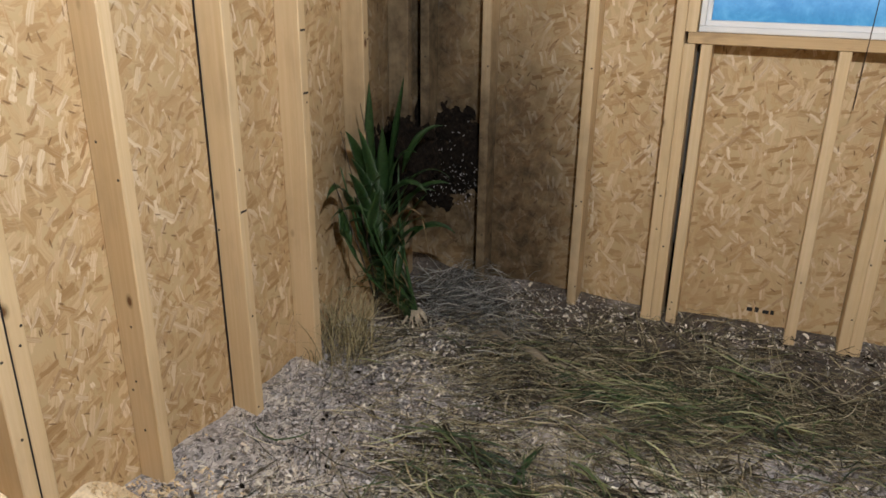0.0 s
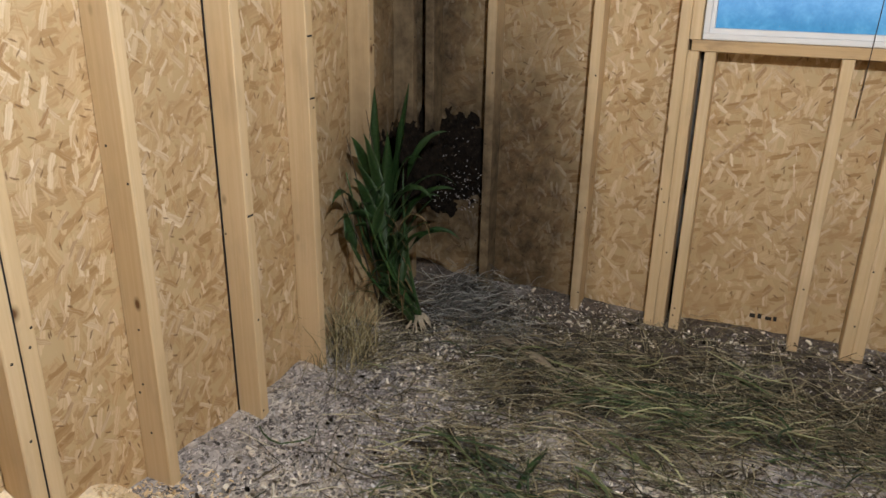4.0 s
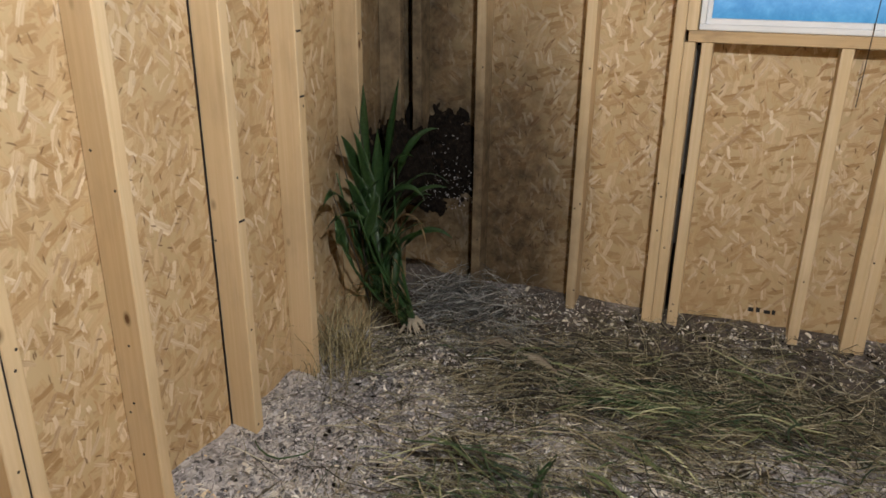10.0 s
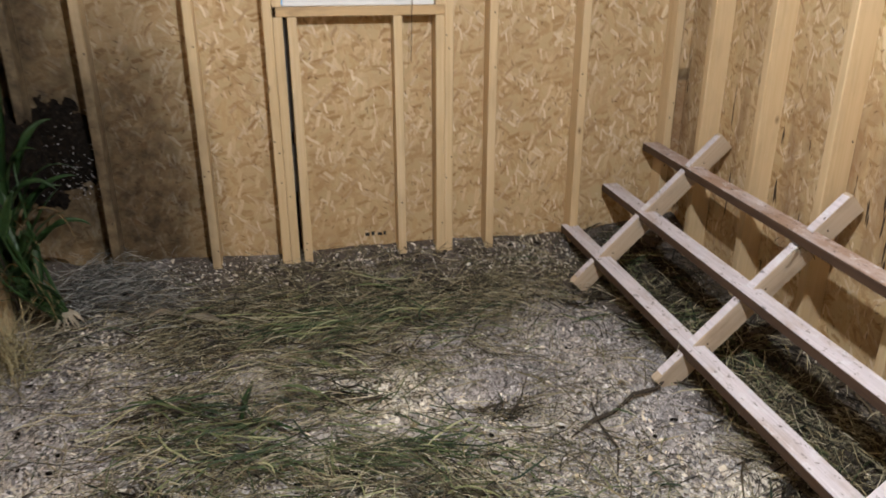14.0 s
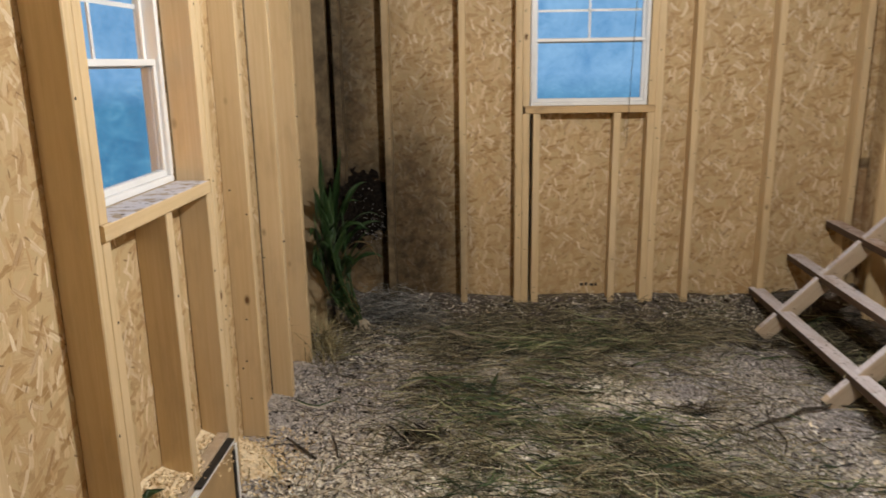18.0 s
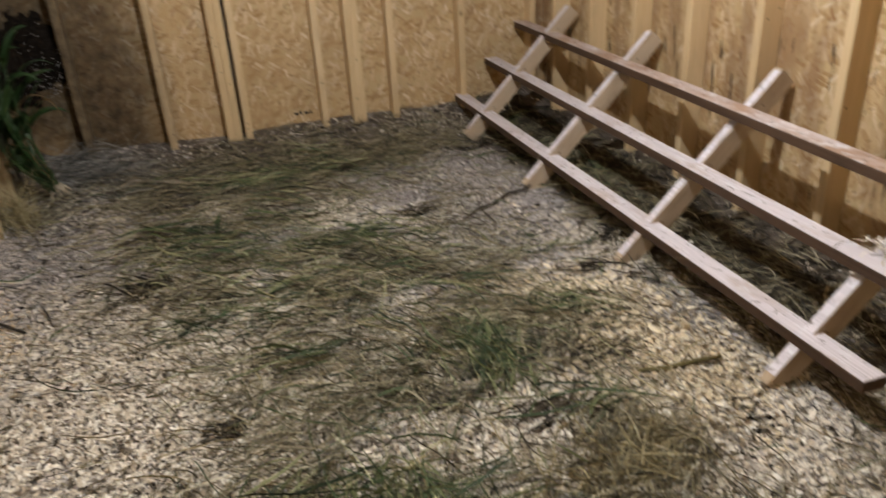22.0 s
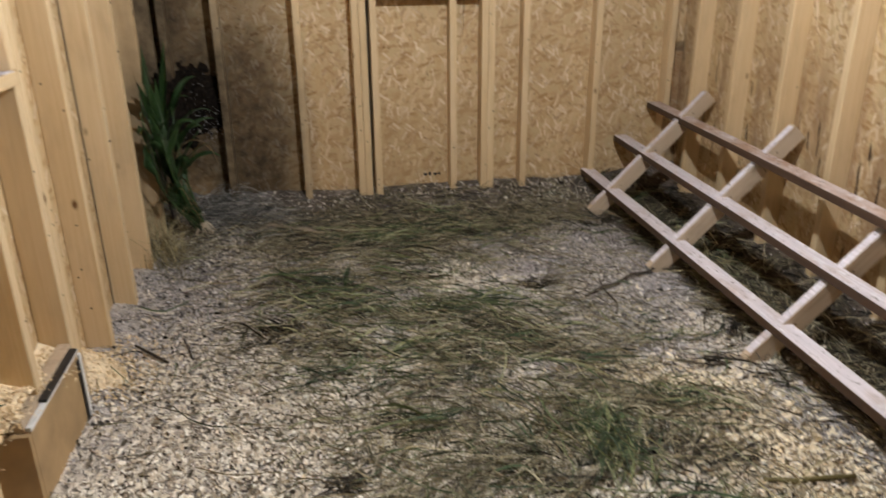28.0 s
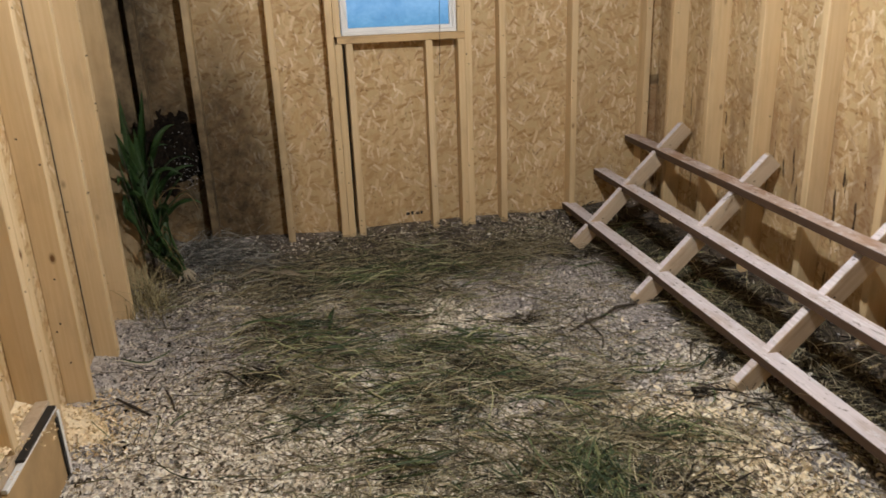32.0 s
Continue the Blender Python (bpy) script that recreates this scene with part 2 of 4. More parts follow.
def trodden(name, light, brown, share):
    """Soiled roost wood: lilac-grey film, bare brown patches, pale smears and dark specks."""
    m, t, b = material(name, 0.6)
    p = node(t, "NewGeometry").outputs["Position"]
    bare = ramp(t, noise_at(t, mapped(t, p, scale=(9, 3.2, 9)), 1.0, 5.0, 0.62), (share - 0.10, 0.0), (share + 0.10, 1.0))
    colour = mixed(t, bare, (*light, 1), (*brown, 1))
    smear = ramp(t, noise_at(t, mapped(t, p, scale=(26, 17, 26)), 1.0, 5.0, 0.65), (0.54, 0.0), (0.66, 0.75))
    colour = mixed(t, smear, colour, (0.80, 0.80, 0.86, 1))
    grain = ramp(t, noise_at(t, mapped(t, p, scale=(150, 4, 150)), 1.0, 3.0), (0.3, 0.82), (0.7, 1.08))
    colour = mixed(t, 1.0, colour, grain, "MULTIPLY")
    speck = ramp(t, noise_at(t, mapped(t, p, scale=(44, 30, 44)), 1.0, 4.0, 0.65), (0.60, 0.0), (0.68, 0.85))
    colour = mixed(t, speck, colour, (0.07, 0.05, 0.042, 1))
    link(t, colour, b.inputs["Base Color"])
    relief(t, b, smear, 0.4, 0.002)
    return m


ROOST_TOP = trodden("pale_roost_top", (0.72, 0.68, 0.74), (0.48, 0.39, 0.35), 0.62)
ROOST_TOP_BROWN = trodden("brown_roost_top", (0.60, 0.53, 0.54), (0.42, 0.29, 0.22), 0.49)


def spattered():
    """A sill under a perching place: weathered wood with dried whitish splashes and dark dirt."""
    m = pine_material("spattered_sill", (0.50, 0.41, 0.33), (0.30, 0.22, 0.16), 0.6, (0.06, 0.045, 0.035))
    t = m.node_tree
    b = t.nodes["Principled BSDF"]
    old = b.inputs["Base Color"].links[0].from_socket
    p = node(t, "NewGeometry").outputs["Position"]
    splash = ramp(t, noise_at(t, p, 24.0, 5.0, 0.6), (0.40, 0.0), (0.50, 1.0))
    dirt = ramp(t, noise_at(t, p, 38.0, 4.0, 0.6), (0.63, 0.0), (0.68, 1.0))
    link(t, mixed(t, dirt, mixed(t, maths(t, "MULTIPLY", splash, 0.9), old, (0.66, 0.65, 0.72, 1)), (0.05, 0.04, 0.035, 1)), b.inputs["Base Color"])
    return m


SPATTER = spattered()
OSB = osb_material("strand_board", darkened=True)


def bedding_material():
    """Wood shavings trodden into dust and droppings: pale gold, grey and dark patches."""
    m, t, b = material("bedding", 0.95)
    p = node(t, "NewGeometry").outputs["Position"]
    flakes = node(t, "TexVoronoi", feature="F1")
    put(t, flakes.inputs["Vector"], mapped(t, vec(t, "ADD", p, vec(t, "MULTIPLY", node_colour(t, p, 25.0), (0.06, 0.06, 0.02))), scale=(1.0, 0.5, 1.0)))
    flakes.inputs["Scale"].default_value = 140.0
    c = node(t, "SeparateColor")
    link(t, flakes.outputs["Color"], c.inputs[0])
    fine = ramp(t, c.outputs[0], (0.0, (0.06, 0.052, 0.045)), (0.22, (0.30, 0.265, 0.225)), (0.5, (0.62, 0.56, 0.48)), (1.0, (0.90, 0.85, 0.76)))
    dusty = ramp(t, c.outputs[1], (0.0, (0.07, 0.065, 0.065)), (0.35, (0.24, 0.225, 0.23)), (1.0, (0.58, 0.55, 0.565)))
    spot = node(t, "SeparateXYZ")
    link(t, p, spot.inputs[0])
    drift = maths(t, "ADD", noise_at(t, p, 1.5, 4.0, 0.6), maths(t, "MULTIPLY", maths(t, "SUBTRACT", spot.outputs[1], 0.9), 0.10))
    colour = mixed(t, ramp(t, drift, (0.44, 0.0), (0.62, 0.9)), fine, dusty)
    # litter gets darker towards the north wall, its edge broken by noise
    north_dark = node(t, "MapRange")
    put(t, north_dark.inputs[0], maths(t, "ADD", spot.outputs[1], maths(t, "MULTIPLY", noise_at(t, p, 2.6, 3.0), 0.9)))
    north_dark.inputs[1].default_value, north_dark.inputs[2].default_value, north_dark.inputs[3].default_value, north_dark.inputs[4].default_value = 2.5, 3.1, 0.0, 0.26
    # soiled litter below the roost, the shade there deepened in its colour
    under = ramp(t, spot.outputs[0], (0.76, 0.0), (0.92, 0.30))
    dark_mask = ramp(t, maths(t, "ADD", maths(t, "ADD", noise_at(t, p, 3.1, 6.0, 0.72), under), north_dark.outputs[0]), (0.57, 0.0), (0.70, 0.9))
    colour = mixed(t, dark_mask, colour, mixed(t, c.outputs[2], (0.030, 0.024, 0.018, 1), (0.13, 0.10, 0.075, 1)))
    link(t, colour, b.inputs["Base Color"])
    relief(t, b, maths(t, "ADD", flakes.outputs["Distance"], noise_at(t, p, 30.0, 4.0)), 0.8, 0.006)
    return m


BEDDING = bedding_material()
CHIP = island("wood_shavings", ((0.0, (0.03, 0.025, 0.018)), (0.15, (0.16, 0.135, 0.10)), (0.30, (0.66, 0.59, 0.48)), (0.6, (0.84, 0.78, 0.68)), (1.0, (0.95, 0.92, 0.85))))
CHIP_GOLD = island("golden_shavings", ((0.0, (0.05, 0.04, 0.03)), (0.20, (0.30, 0.24, 0.16)), (0.5, (0.76, 0.65, 0.46)), (1.0, (0.92, 0.84, 0.68))))
CHIP_GREY = island("dusty_shavings", ((0.0, (0.05, 0.045, 0.043)), (0.25, (0.19, 0.178, 0.178)), (0.65, (0.42, 0.40, 0.405)), (0.88, (0.64, 0.615, 0.62)), (1.0, (0.86, 0.83, 0.82))))
CHIP_FRESH = island("fresh_shavings", ((0.0, (0.55, 0.40, 0.22)), (0.4, (0.72, 0.56, 0.34)), (1.0, (0.86, 0.73, 0.52))))
HAY = island("dry_grass", ((0.0, (0.018, 0.015, 0.010)), (0.28, (0.07, 0.060, 0.037)), (0.58, (0.23, 0.205, 0.13)), (0.86, (0.38, 0.345, 0.23)), (1.0, (0.60, 0.56, 0.43))))
# near-black stems: the shade in the hay's gaps, put into colour
HAY_SHADE = island("shade_grass", ((0.0, (0.008, 0.006, 0.004)), (0.6, (0.028, 0.021, 0.013)), (1.0, (0.075, 0.058, 0.034))))
HAY_GREY = island("grey_dry_grass", ((0.0, (0.05, 0.05, 0.048)), (0.5, (0.16, 0.16, 0.15)), (1.0, (0.42, 0.42, 0.40))))
HAY_GREEN = island("wilting_grass", ((0.0, (0.014, 0.028, 0.015)), (0.45, (0.055, 0.090, 0.036)), (0.80, (0.17, 0.19, 0.085)), (1.0, (0.42, 0.43, 0.25))))
STRAW = island("yellow_straw", ((0.0, (0.10, 0.085, 0.04)), (0.5, (0.25, 0.21, 0.11)), (1.0, (0.48, 0.42, 0.25))))
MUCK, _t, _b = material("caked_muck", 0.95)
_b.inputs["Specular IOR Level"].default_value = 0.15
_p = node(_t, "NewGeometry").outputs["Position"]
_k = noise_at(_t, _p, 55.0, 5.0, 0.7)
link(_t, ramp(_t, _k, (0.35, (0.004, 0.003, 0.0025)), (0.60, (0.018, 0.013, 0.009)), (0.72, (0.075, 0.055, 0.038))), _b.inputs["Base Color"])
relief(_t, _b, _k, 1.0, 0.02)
VINYL = plain("white_vinyl", (0.78, 0.80, 0.82), 0.35, 0.04, 8.0)
LEAF = island("green_leaf", ((0.0, (0.025, 0.062, 0.020)), (0.6, (0.042, 0.098, 0.030)), (1.0, (0.08, 0.145, 0.05))), 0.45, 0.25, 0.15)
LEAF_DRY = island("withered_leaf", ((0.0, (0.16, 0.10, 0.045)), (1.0, (0.40, 0.31, 0.17))), 0.8)
HUSK = island("pale_husk", ((0.0, (0.36, 0.31, 0.24)), (1.0, (0.55, 0.49, 0.38))), 0.8)
BARK = plain("dark_bark", (0.045, 0.035, 0.026), 0.9, 0.4, 60.0)
RUBBER = plain("black_strip", (0.018, 0.017, 0.017), 0.6, 0.4, 40.0)
PLY = plain("plywood", (0.42, 0.29, 0.15), 0.7, 0.15, 12.0)
glass, _t, _b = material("glass", 0.02)
_b.inputs["Transmission Weight"].default_value, _b.inputs["IOR"].default_value = 1.0, 1.05
dusk, _t, _b = material("dusk_meadow", 1.0)
_p = node(_t, "NewGeometry").outputs["Position"]
_k = noise_at(_t, _p, 1.1, 8.0, 0.78, 0.4)
_z = node(_t, "SeparateXYZ")
link(_t, _p, _z.inputs[0])
_c = mixed(_t, ramp(_t, _z.outputs[2], (0.0, 0.0), (1.0, 1.0)), ramp(_t, _k, (0.3, (0.035, 0.16, 0.36)), (0.55, (0.07, 0.27, 0.50)), (0.75, (0.16, 0.42, 0.66))), ramp(_t, _k, (0.3, (0.10, 0.30, 0.62)), (0.7, (0.26, 0.52, 0.85))))
link(_t, _c, _b.inputs["Emission Color"])
_b.inputs["Emission Strength"].default_value = 1.5
_b.inputs["Base Color"].default_value = (0.02, 0.03, 0.03, 1)


# ---- mesh helpers ----
def mesh_of(name, bm, mat, smooth=False):
    me = bpy.data.meshes.new(name)
    bm.to_mesh(me)
    bm.free()
    me.materials.append(mat)
    if smooth:
        me.polygons.foreach_set("use_smooth", [True] * len(me.polygons))
    return me


def part(name, bm, mat, parent=None, label="", m=None, smooth=False):
    ob = new(name, bm if isinstance(bm, bpy.types.Mesh) else mesh_of(name, bm, mat, smooth))
    ob.parent = parent
    if m is not None:
        ob.matrix_basis = m
    if label:
        ob["label"] = label
    return ob


def empty(name, m, label="", category="", group="", kind=""):
    ob = new(name)
    ob.matrix_basis = m
    return tagged(ob, label, category, group, kind)


def prism(outline, z0, z1):
    """A straight bar with the given outline in x and y."""
    bm = bmesh.new()
    a = [bm.verts.new((x, y, z0)) for x, y in outline]
    b = [bm.verts.new((x, y, z1)) for x, y in outline]
    n = len(outline)
    for i in range(n):
        bm.faces.new((a[i], a[(i + 1) % n], b[(i + 1) % n], b[i]))
    bm.faces.new(a[::-1])
    bm.faces.new(b)
    return bm


def bar(w, d, z0, z1, r=0.003):
    """A planed timber along z with eased edges, centred on x and y."""
    w, d = w / 2, d / 2
    return prism([(-w + r, -d), (w - r, -d), (w, -d + r), (w, d - r), (w - r, d), (-w + r, d), (-w, d - r), (-w, -d + r)], z0, z1)


def slab(lo, hi, r=0.0):
    bm = bmesh.new()
    bmesh.ops.create_cube(bm, size=1.0)
    for v in bm.verts:
        v.co = [l + (c + 0.5) * (h - l) for l, h, c in zip(lo, hi, v.co)]
    if r:
        bmesh.ops.bevel(bm, geom=bm.edges[:], offset=r, segments=1, affect="EDGES")
    return bm


BARS = {}


def timber(name, mat, a, b, w=THICK, d=DEEP, spin=0.0, parent=None, label=""):
    """A timber from a to b; w across, d deep, turned by spin about its length."""
    a, b = Vector(a), Vector(b)
    length = round((b - a).length, 3)
    key = (name, mat.name, length, w, d)
    if key not in BARS:
        BARS[key] = mesh_of(name, bar(w, d, 0.0, length), mat)
    way = (b - a).normalized()
    turn = Matrix.Identity(4) if way.z > 0.9999 else way.to_track_quat("Z", "Y").to_matrix().to_4x4()
    return part(name, BARS[key], mat, parent, label, Matrix.Translation(a) @ turn @ Matrix.Rotation(radians(spin), 4, "Z"))


# ---- floor and bedding ----
def bedding_height(x, y):
    """Deep litter: lumpy, banked up along the walls, trodden lower in the middle."""
    h = 0.018 * noise.fractal((x * 1.7, y * 1.7, 0.3), 1.0, 2.0, 4) + 0.010 * noise.noise((x * 7, y * 7, 2.0)) + 0.005 * noise.noise((x * 23, y * 23, 5.0))
    near = min(NORTH + DEEP - y, 9)
    h += 0.10 * math.exp(-((near / 0.20) ** 2))
    h += 0.05 * math.exp(-(((x - WEST + DEEP) / 0.16) ** 2)) * max(0.0, min(1.0, (y - 0.2) / 0.8))
    h += 0.06 * math.exp(-(((EAST + DEEP - x) / 0.30) ** 2))
    return h


def ground_sheet():
    nx, ny = 140, 232
    xs = np.linspace(WEST - DEEP - 0.02, EAST + DEEP + 0.02, nx)
    ys = np.linspace(SOUTH - DEEP - 0.02, NORTH + DEEP + 0.02, ny)
    verts = [(x, y, bedding_height(x, y)) for y in ys for x in xs]
    faces = [(j * nx + i, j * nx + i + 1, (j + 1) * nx + i + 1, (j + 1) * nx + i) for j in range(ny - 1) for i in range(nx - 1)]
    me = bpy.data.meshes.new("bedding")
    me.from_pydata(verts, [], faces)
    me.materials.append(BEDDING)
    me.polygons.foreach_set("use_smooth", [True] * len(faces))
    return me


tagged(part("floor", slab((WEST - 0.2, SOUTH - 0.2, -0.14), (EAST + 0.2, NORTH + 0.2, -0.08)), PLY), "plywood floor under deep litter", "floor", kind="structure")
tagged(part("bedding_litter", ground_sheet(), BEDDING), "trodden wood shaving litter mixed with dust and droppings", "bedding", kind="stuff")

# ---- walls: strand board behind open two by four studs ----
BACK = 0.03
LOW = -0.08


def wall(name, label):
    return empty(name, Matrix(), label, "wall", kind="structure")


def board(parent, lo, hi):
    return part("strand_board_panel", slab(lo, hi), OSB, parent)


wall_north = wall("wall_north", "north wall of strand board behind bare pine studs, blackened in its west corner")
wall_west = wall("wall_west", "west wall of strand board behind bare pine studs with a window")
wall_east = wall("wall_east", "east wall of strand board behind bare pine studs")
wall_south = wall("wall_south", "south wall of strand board behind bare pine studs")
YN, XW, XE, YS = NORTH + DEEP, WEST - DEEP, EAST + DEEP, SOUTH - DEEP
# north window opening and west window opening
NW0, NW1, NWZ0, NWZ1 = -0.437, 0.182, 1.169, 1.84
WW0, WW1, WWZ0, WWZ1 = 0.340, 0.930, 1.077, 1.75
G = 0.0015
board(wall_north, (XW + G, YN, LOW), (-0.795 - G, YN + BACK, TALL))
board(wall_north, (-0.795 + G, YN, LOW), (NW0 - 0.001, YN + BACK, TALL))
board(wall_north, (NW0 + 0.013, YN, LOW), (NW1 - G, YN + BACK, NWZ0))
board(wall_north, (NW0 + G, YN, NWZ1), (NW1 - G, YN + BACK, TALL))
for a, b in ((NW1, 0.83), (0.83, XE)):
    board(wall_north, (a + G, YN, LOW), (b - G, YN + BACK, TALL))
for a, b in ((SOUTH - 0.1, -1.0), (-1.0, WW0), (WW1, 1.7055), (1.7115, YN + BACK)):
    board(wall_west, (XW - BACK, a + G, LOW), (XW, b - G, TALL))
board(wall_west, (XW - BACK, WW0 + G, LOW), (XW, WW1 - G, WWZ0))
board(wall_west, (XW - BACK, WW0 + G, WWZ1), (XW, WW1 - G, TALL))
for a, b in ((SOUTH - 0.1, -1.0), (-1.0, 0.22), (0.22, 1.44), (1.44, YN + BACK)):
    board(wall_east, (XE, a + G, LOW), (XE + BACK, b - G, TALL))
for a, b in ((XW, -0.3), (-0.3, 0.9), (0.9, XE)):
    board(wall_south, (a + G, YS - BACK, LOW), (b - G, YS, TALL))
# the ceiling stays out of view; its dark colour keeps bounce light low
ROOF = plain("dark_unseen_ceiling", (0.13, 0.095, 0.065), 0.9, 0.3, 6.0)
TAPE = plain("grey_tape", (0.10, 0.095, 0.09), 0.7, 0.35, 60.0)
GAP_BLACK = plain("building_paper", (0.012, 0.011, 0.011), 0.9, 0.3, 20.0)
# added black sheet behind the boards, so the open gap looks dark
part("building_paper", slab((NW0 - 0.06, YN + BACK + 0.004, LOW), (NW0 + 0.05, YN + BACK + 0.010, NWZ0 - 0.02)), GAP_BLACK, wall_north)
for z0, z1 in ((0.385, 0.600), (0.655, 1.115)):
    part("gap_tape", slab((NW0 + 0.0005, YN - 0.010, z0), (NW0 + 0.016, YN - 0.006, z1)), TAPE, wall_north, "grey tape in the gap")
# added black strips and a backing sheet give the joints their gap darkness
part("building_paper", slab((XW + 0.0002, 1.7065, LOW), (XW + 0.0030, 1.7100, TALL)), GAP_BLACK, wall_west, "black strip standing in for the dark joint")
part("building_paper", slab((WEST - 0.012, 0.9682, LOW), (WEST - 0.004, 0.9728, WWZ0 - 0.041)), GAP_BLACK, wall_west, "black strip standing in for the dark gap between two studs")
part("building_paper", slab((XW - BACK - 0.010, 1.62, LOW), (XW - BACK - 0.004, 1.78, TALL)), GAP_BLACK, wall_west)
tagged(part("ceiling", slab((XW - 0.05, YS - 0.05, TALL), (XE + 0.05, YN + 0.05, TALL + 0.05)), ROOF), "unseen ceiling, made dark to cut bounced light", "ceiling", kind="structure")


def north_stud(x, z0=LOW, z1=TALL, name="stud"):
    return timber(name, PINE, (x, NORTH + DEEP / 2, z0), (x, NORTH + DEEP / 2, z1), parent=wall_north)


def west_stud(y, z0=LOW, z1=TALL, name="stud"):
    return timber(name, PINE, (WEST - DEEP / 2, y, z0), (WEST - DEEP / 2, y, z1), spin=90, parent=wall_west)


def east_stud(y, z0=LOW, z1=TALL, name="stud"):
    return timber(name, PINE, (EAST + DEEP / 2, y, z0), (EAST + DEEP / 2, y, z1), spin=90, parent=wall_east)


SILL = NWZ0 - 0.038
north_stud(-1.462, 0.68)
for x in (-1.20, -0.795, -0.495, 0.239, 0.432, 0.845, 1.280):
    north_stud(x)
for x in (-0.456, 0.201):
    north_stud(x, LOW, SILL - 0.001, "jack_stud")
    north_stud(x, NWZ0 + 0.001, NWZ1, "jack_stud")
for x in (-0.399, 0.025):
    north_stud(x, LOW, SILL - 0.001, "cripple_stud")
timber("window_sill_plate", PINE_SILL, (-0.462, NORTH + DEEP / 2 - 0.003, SILL + 0.019), (0.220, NORTH + DEEP / 2 - 0.003, SILL + 0.019), DEEP + 0.006, 0.038, parent=wall_north)
for y in (2.80, 2.455, 2.072, 1.7295, 1.333, 0.992, 0.281, -0.125, -0.53, -0.94, -1.35, -1.76):
    west_stud(y)
for y in (WW1 + 0.019, WW0 - 0.020):
    west_stud(y, LOW, WWZ0 - 0.040, "jack_stud")
    west_stud(y, WWZ0 + 0.001, TALL, "jack_stud")
west_stud(0.655, LOW, WWZ0 - 0.040, "cripple_stud")
timber("window_sill_plate", PINE, (WEST - DEEP / 2 + 0.004, WW0 - 0.038, WWZ0 - 0.019), (WEST - DEEP / 2 + 0.004, WW1 + 0.012, WWZ0 - 0.019), DEEP + 0.008, 0.038, parent=wall_west)
part("spattered_top", slab((XW + 0.002, WW0 + 0.001, WWZ0 - 0.001), (WEST + 0.006, WW1 - 0.001, WWZ0 + 0.0009)), SPATTER, wall_west)
for y in (2.627, 2.221, 1.815, 1.409, 1.003, 0.597, 0.191, -0.215, -0.62, -1.03, -1.43, -1.84):
    east_stud(y)


# nail heads and dark pin knots on the studs
NAIL = mesh_of("nail", prism([(0.0036 * math.cos(k * math.pi / 4), 0.0036 * math.sin(k * math.pi / 4)) for k in range(8)], -0.0006, 0.0006), BARK)
_rnd = random.Random(21)
for stud in [o for o in scene.objects if o.name.split(".")[0] in ("stud", "cripple_stud", "jack_stud")]:
    for k in range(8):
        z = _rnd.uniform(0.10, 1.6)
        if _rnd.random() < 0.5:
            m = Matrix.Translation((_rnd.choice((-1, 1)) * THICK / 2, _rnd.uniform(-0.035, 0.035), z)) @ Matrix.Rotation(radians(90), 4, "Y")
        else:
            m = Matrix.Translation((_rnd.uniform(-0.012, 0.012), -DEEP / 2, z)) @ Matrix.Rotation(radians(90), 4, "X")
        if (stud.name.startswith("stud") or z < 1.0) and stud.matrix_basis.translation.y > 0.2:
            part("nail", NAIL, BARK, stud, "", m)


# ---- windows ----
def window(name, m, w, h, label):
    """A white vinyl single-hung sash: outer frame, two sashes, grille bars in the upper one. Local x across, y outwards, z up."""
    ob = empty(name, m, label, "window", kind="structure")
    f = 0.020
    for lo, hi in (((0, 0, 0), (w, 0.06, f)), ((0, 0, h - f), (w, 0.06, h)), ((0, 0, f), (f, 0.06, h - f)), ((w - f, 0, f), (w, 0.06, h - f))):
        part("window_frame", slab(lo, hi, 0.003), VINYL, ob)
    mid = h * 0.5
    for z0, z1, y, grid in ((f, mid + 0.012, 0.012, False), (mid - 0.012, h - f, 0.036, True)):
        sash = part("sash", slab((f, y, z0), (w - f, y + 0.02, z0 + 0.018), 0.002), VINYL, ob)
        for lo, hi in (((f, y, z1 - 0.018), (w - f, y + 0.02, z1)), ((f, y, z0 + 0.018), (f + 0.015, y + 0.02, z1 - 0.018)), ((w - f - 0.015, y, z0 + 0.018), (w - f, y + 0.02, z1 - 0.018))):
            part("sash_rail", slab(lo, hi, 0.002), VINYL, sash)
        pane = part("pane", slab((f + 0.015, y + 0.008, z0 + 0.018), (w - f - 0.015, y + 0.012, z1 - 0.018)), glass, sash)
        pane.visible_shadow = False
        if grid:
            part("grille_bar", slab((w / 2 - 0.006, y + 0.013, z0 + 0.02), (w / 2 + 0.006, y + 0.018, z1 - 0.02)), VINYL, sash)
            part("grille_bar", slab((f + 0.015, y + 0.013, (z0 + z1) / 2 - 0.006), (w - f - 0.015, y + 0.018, (z0 + z1) / 2 + 0.006)), VINYL, sash)
    return ob


window("window_1", pose(NW0 + 0.004, NORTH + 0.006, NWZ0 + 0.001), NW1 - NW0 - 0.008, NWZ1 - NWZ0 - 0.004, "white vinyl single-hung window in the north wall, blue dusk outside")
window("window_2", pose(WEST - 0.090, WW0 + 0.005, WWZ0 + 0.001, 0, 0, 90), WW1 - WW0 - 0.01, WWZ1 - WWZ0 - 0.004, "white vinyl single-hung window in the west wall, blue dusk outside")
# evening meadow far outside
for lo, hi in (((-30, 24, -6), (30, 24.2, 22)), ((-24.2, -24, -6), (-24, 30, 22))):
    tagged(part("backdrop", slab(lo, hi), dusk), "blue evening meadow and trees outside", "backdrop", kind="structure")


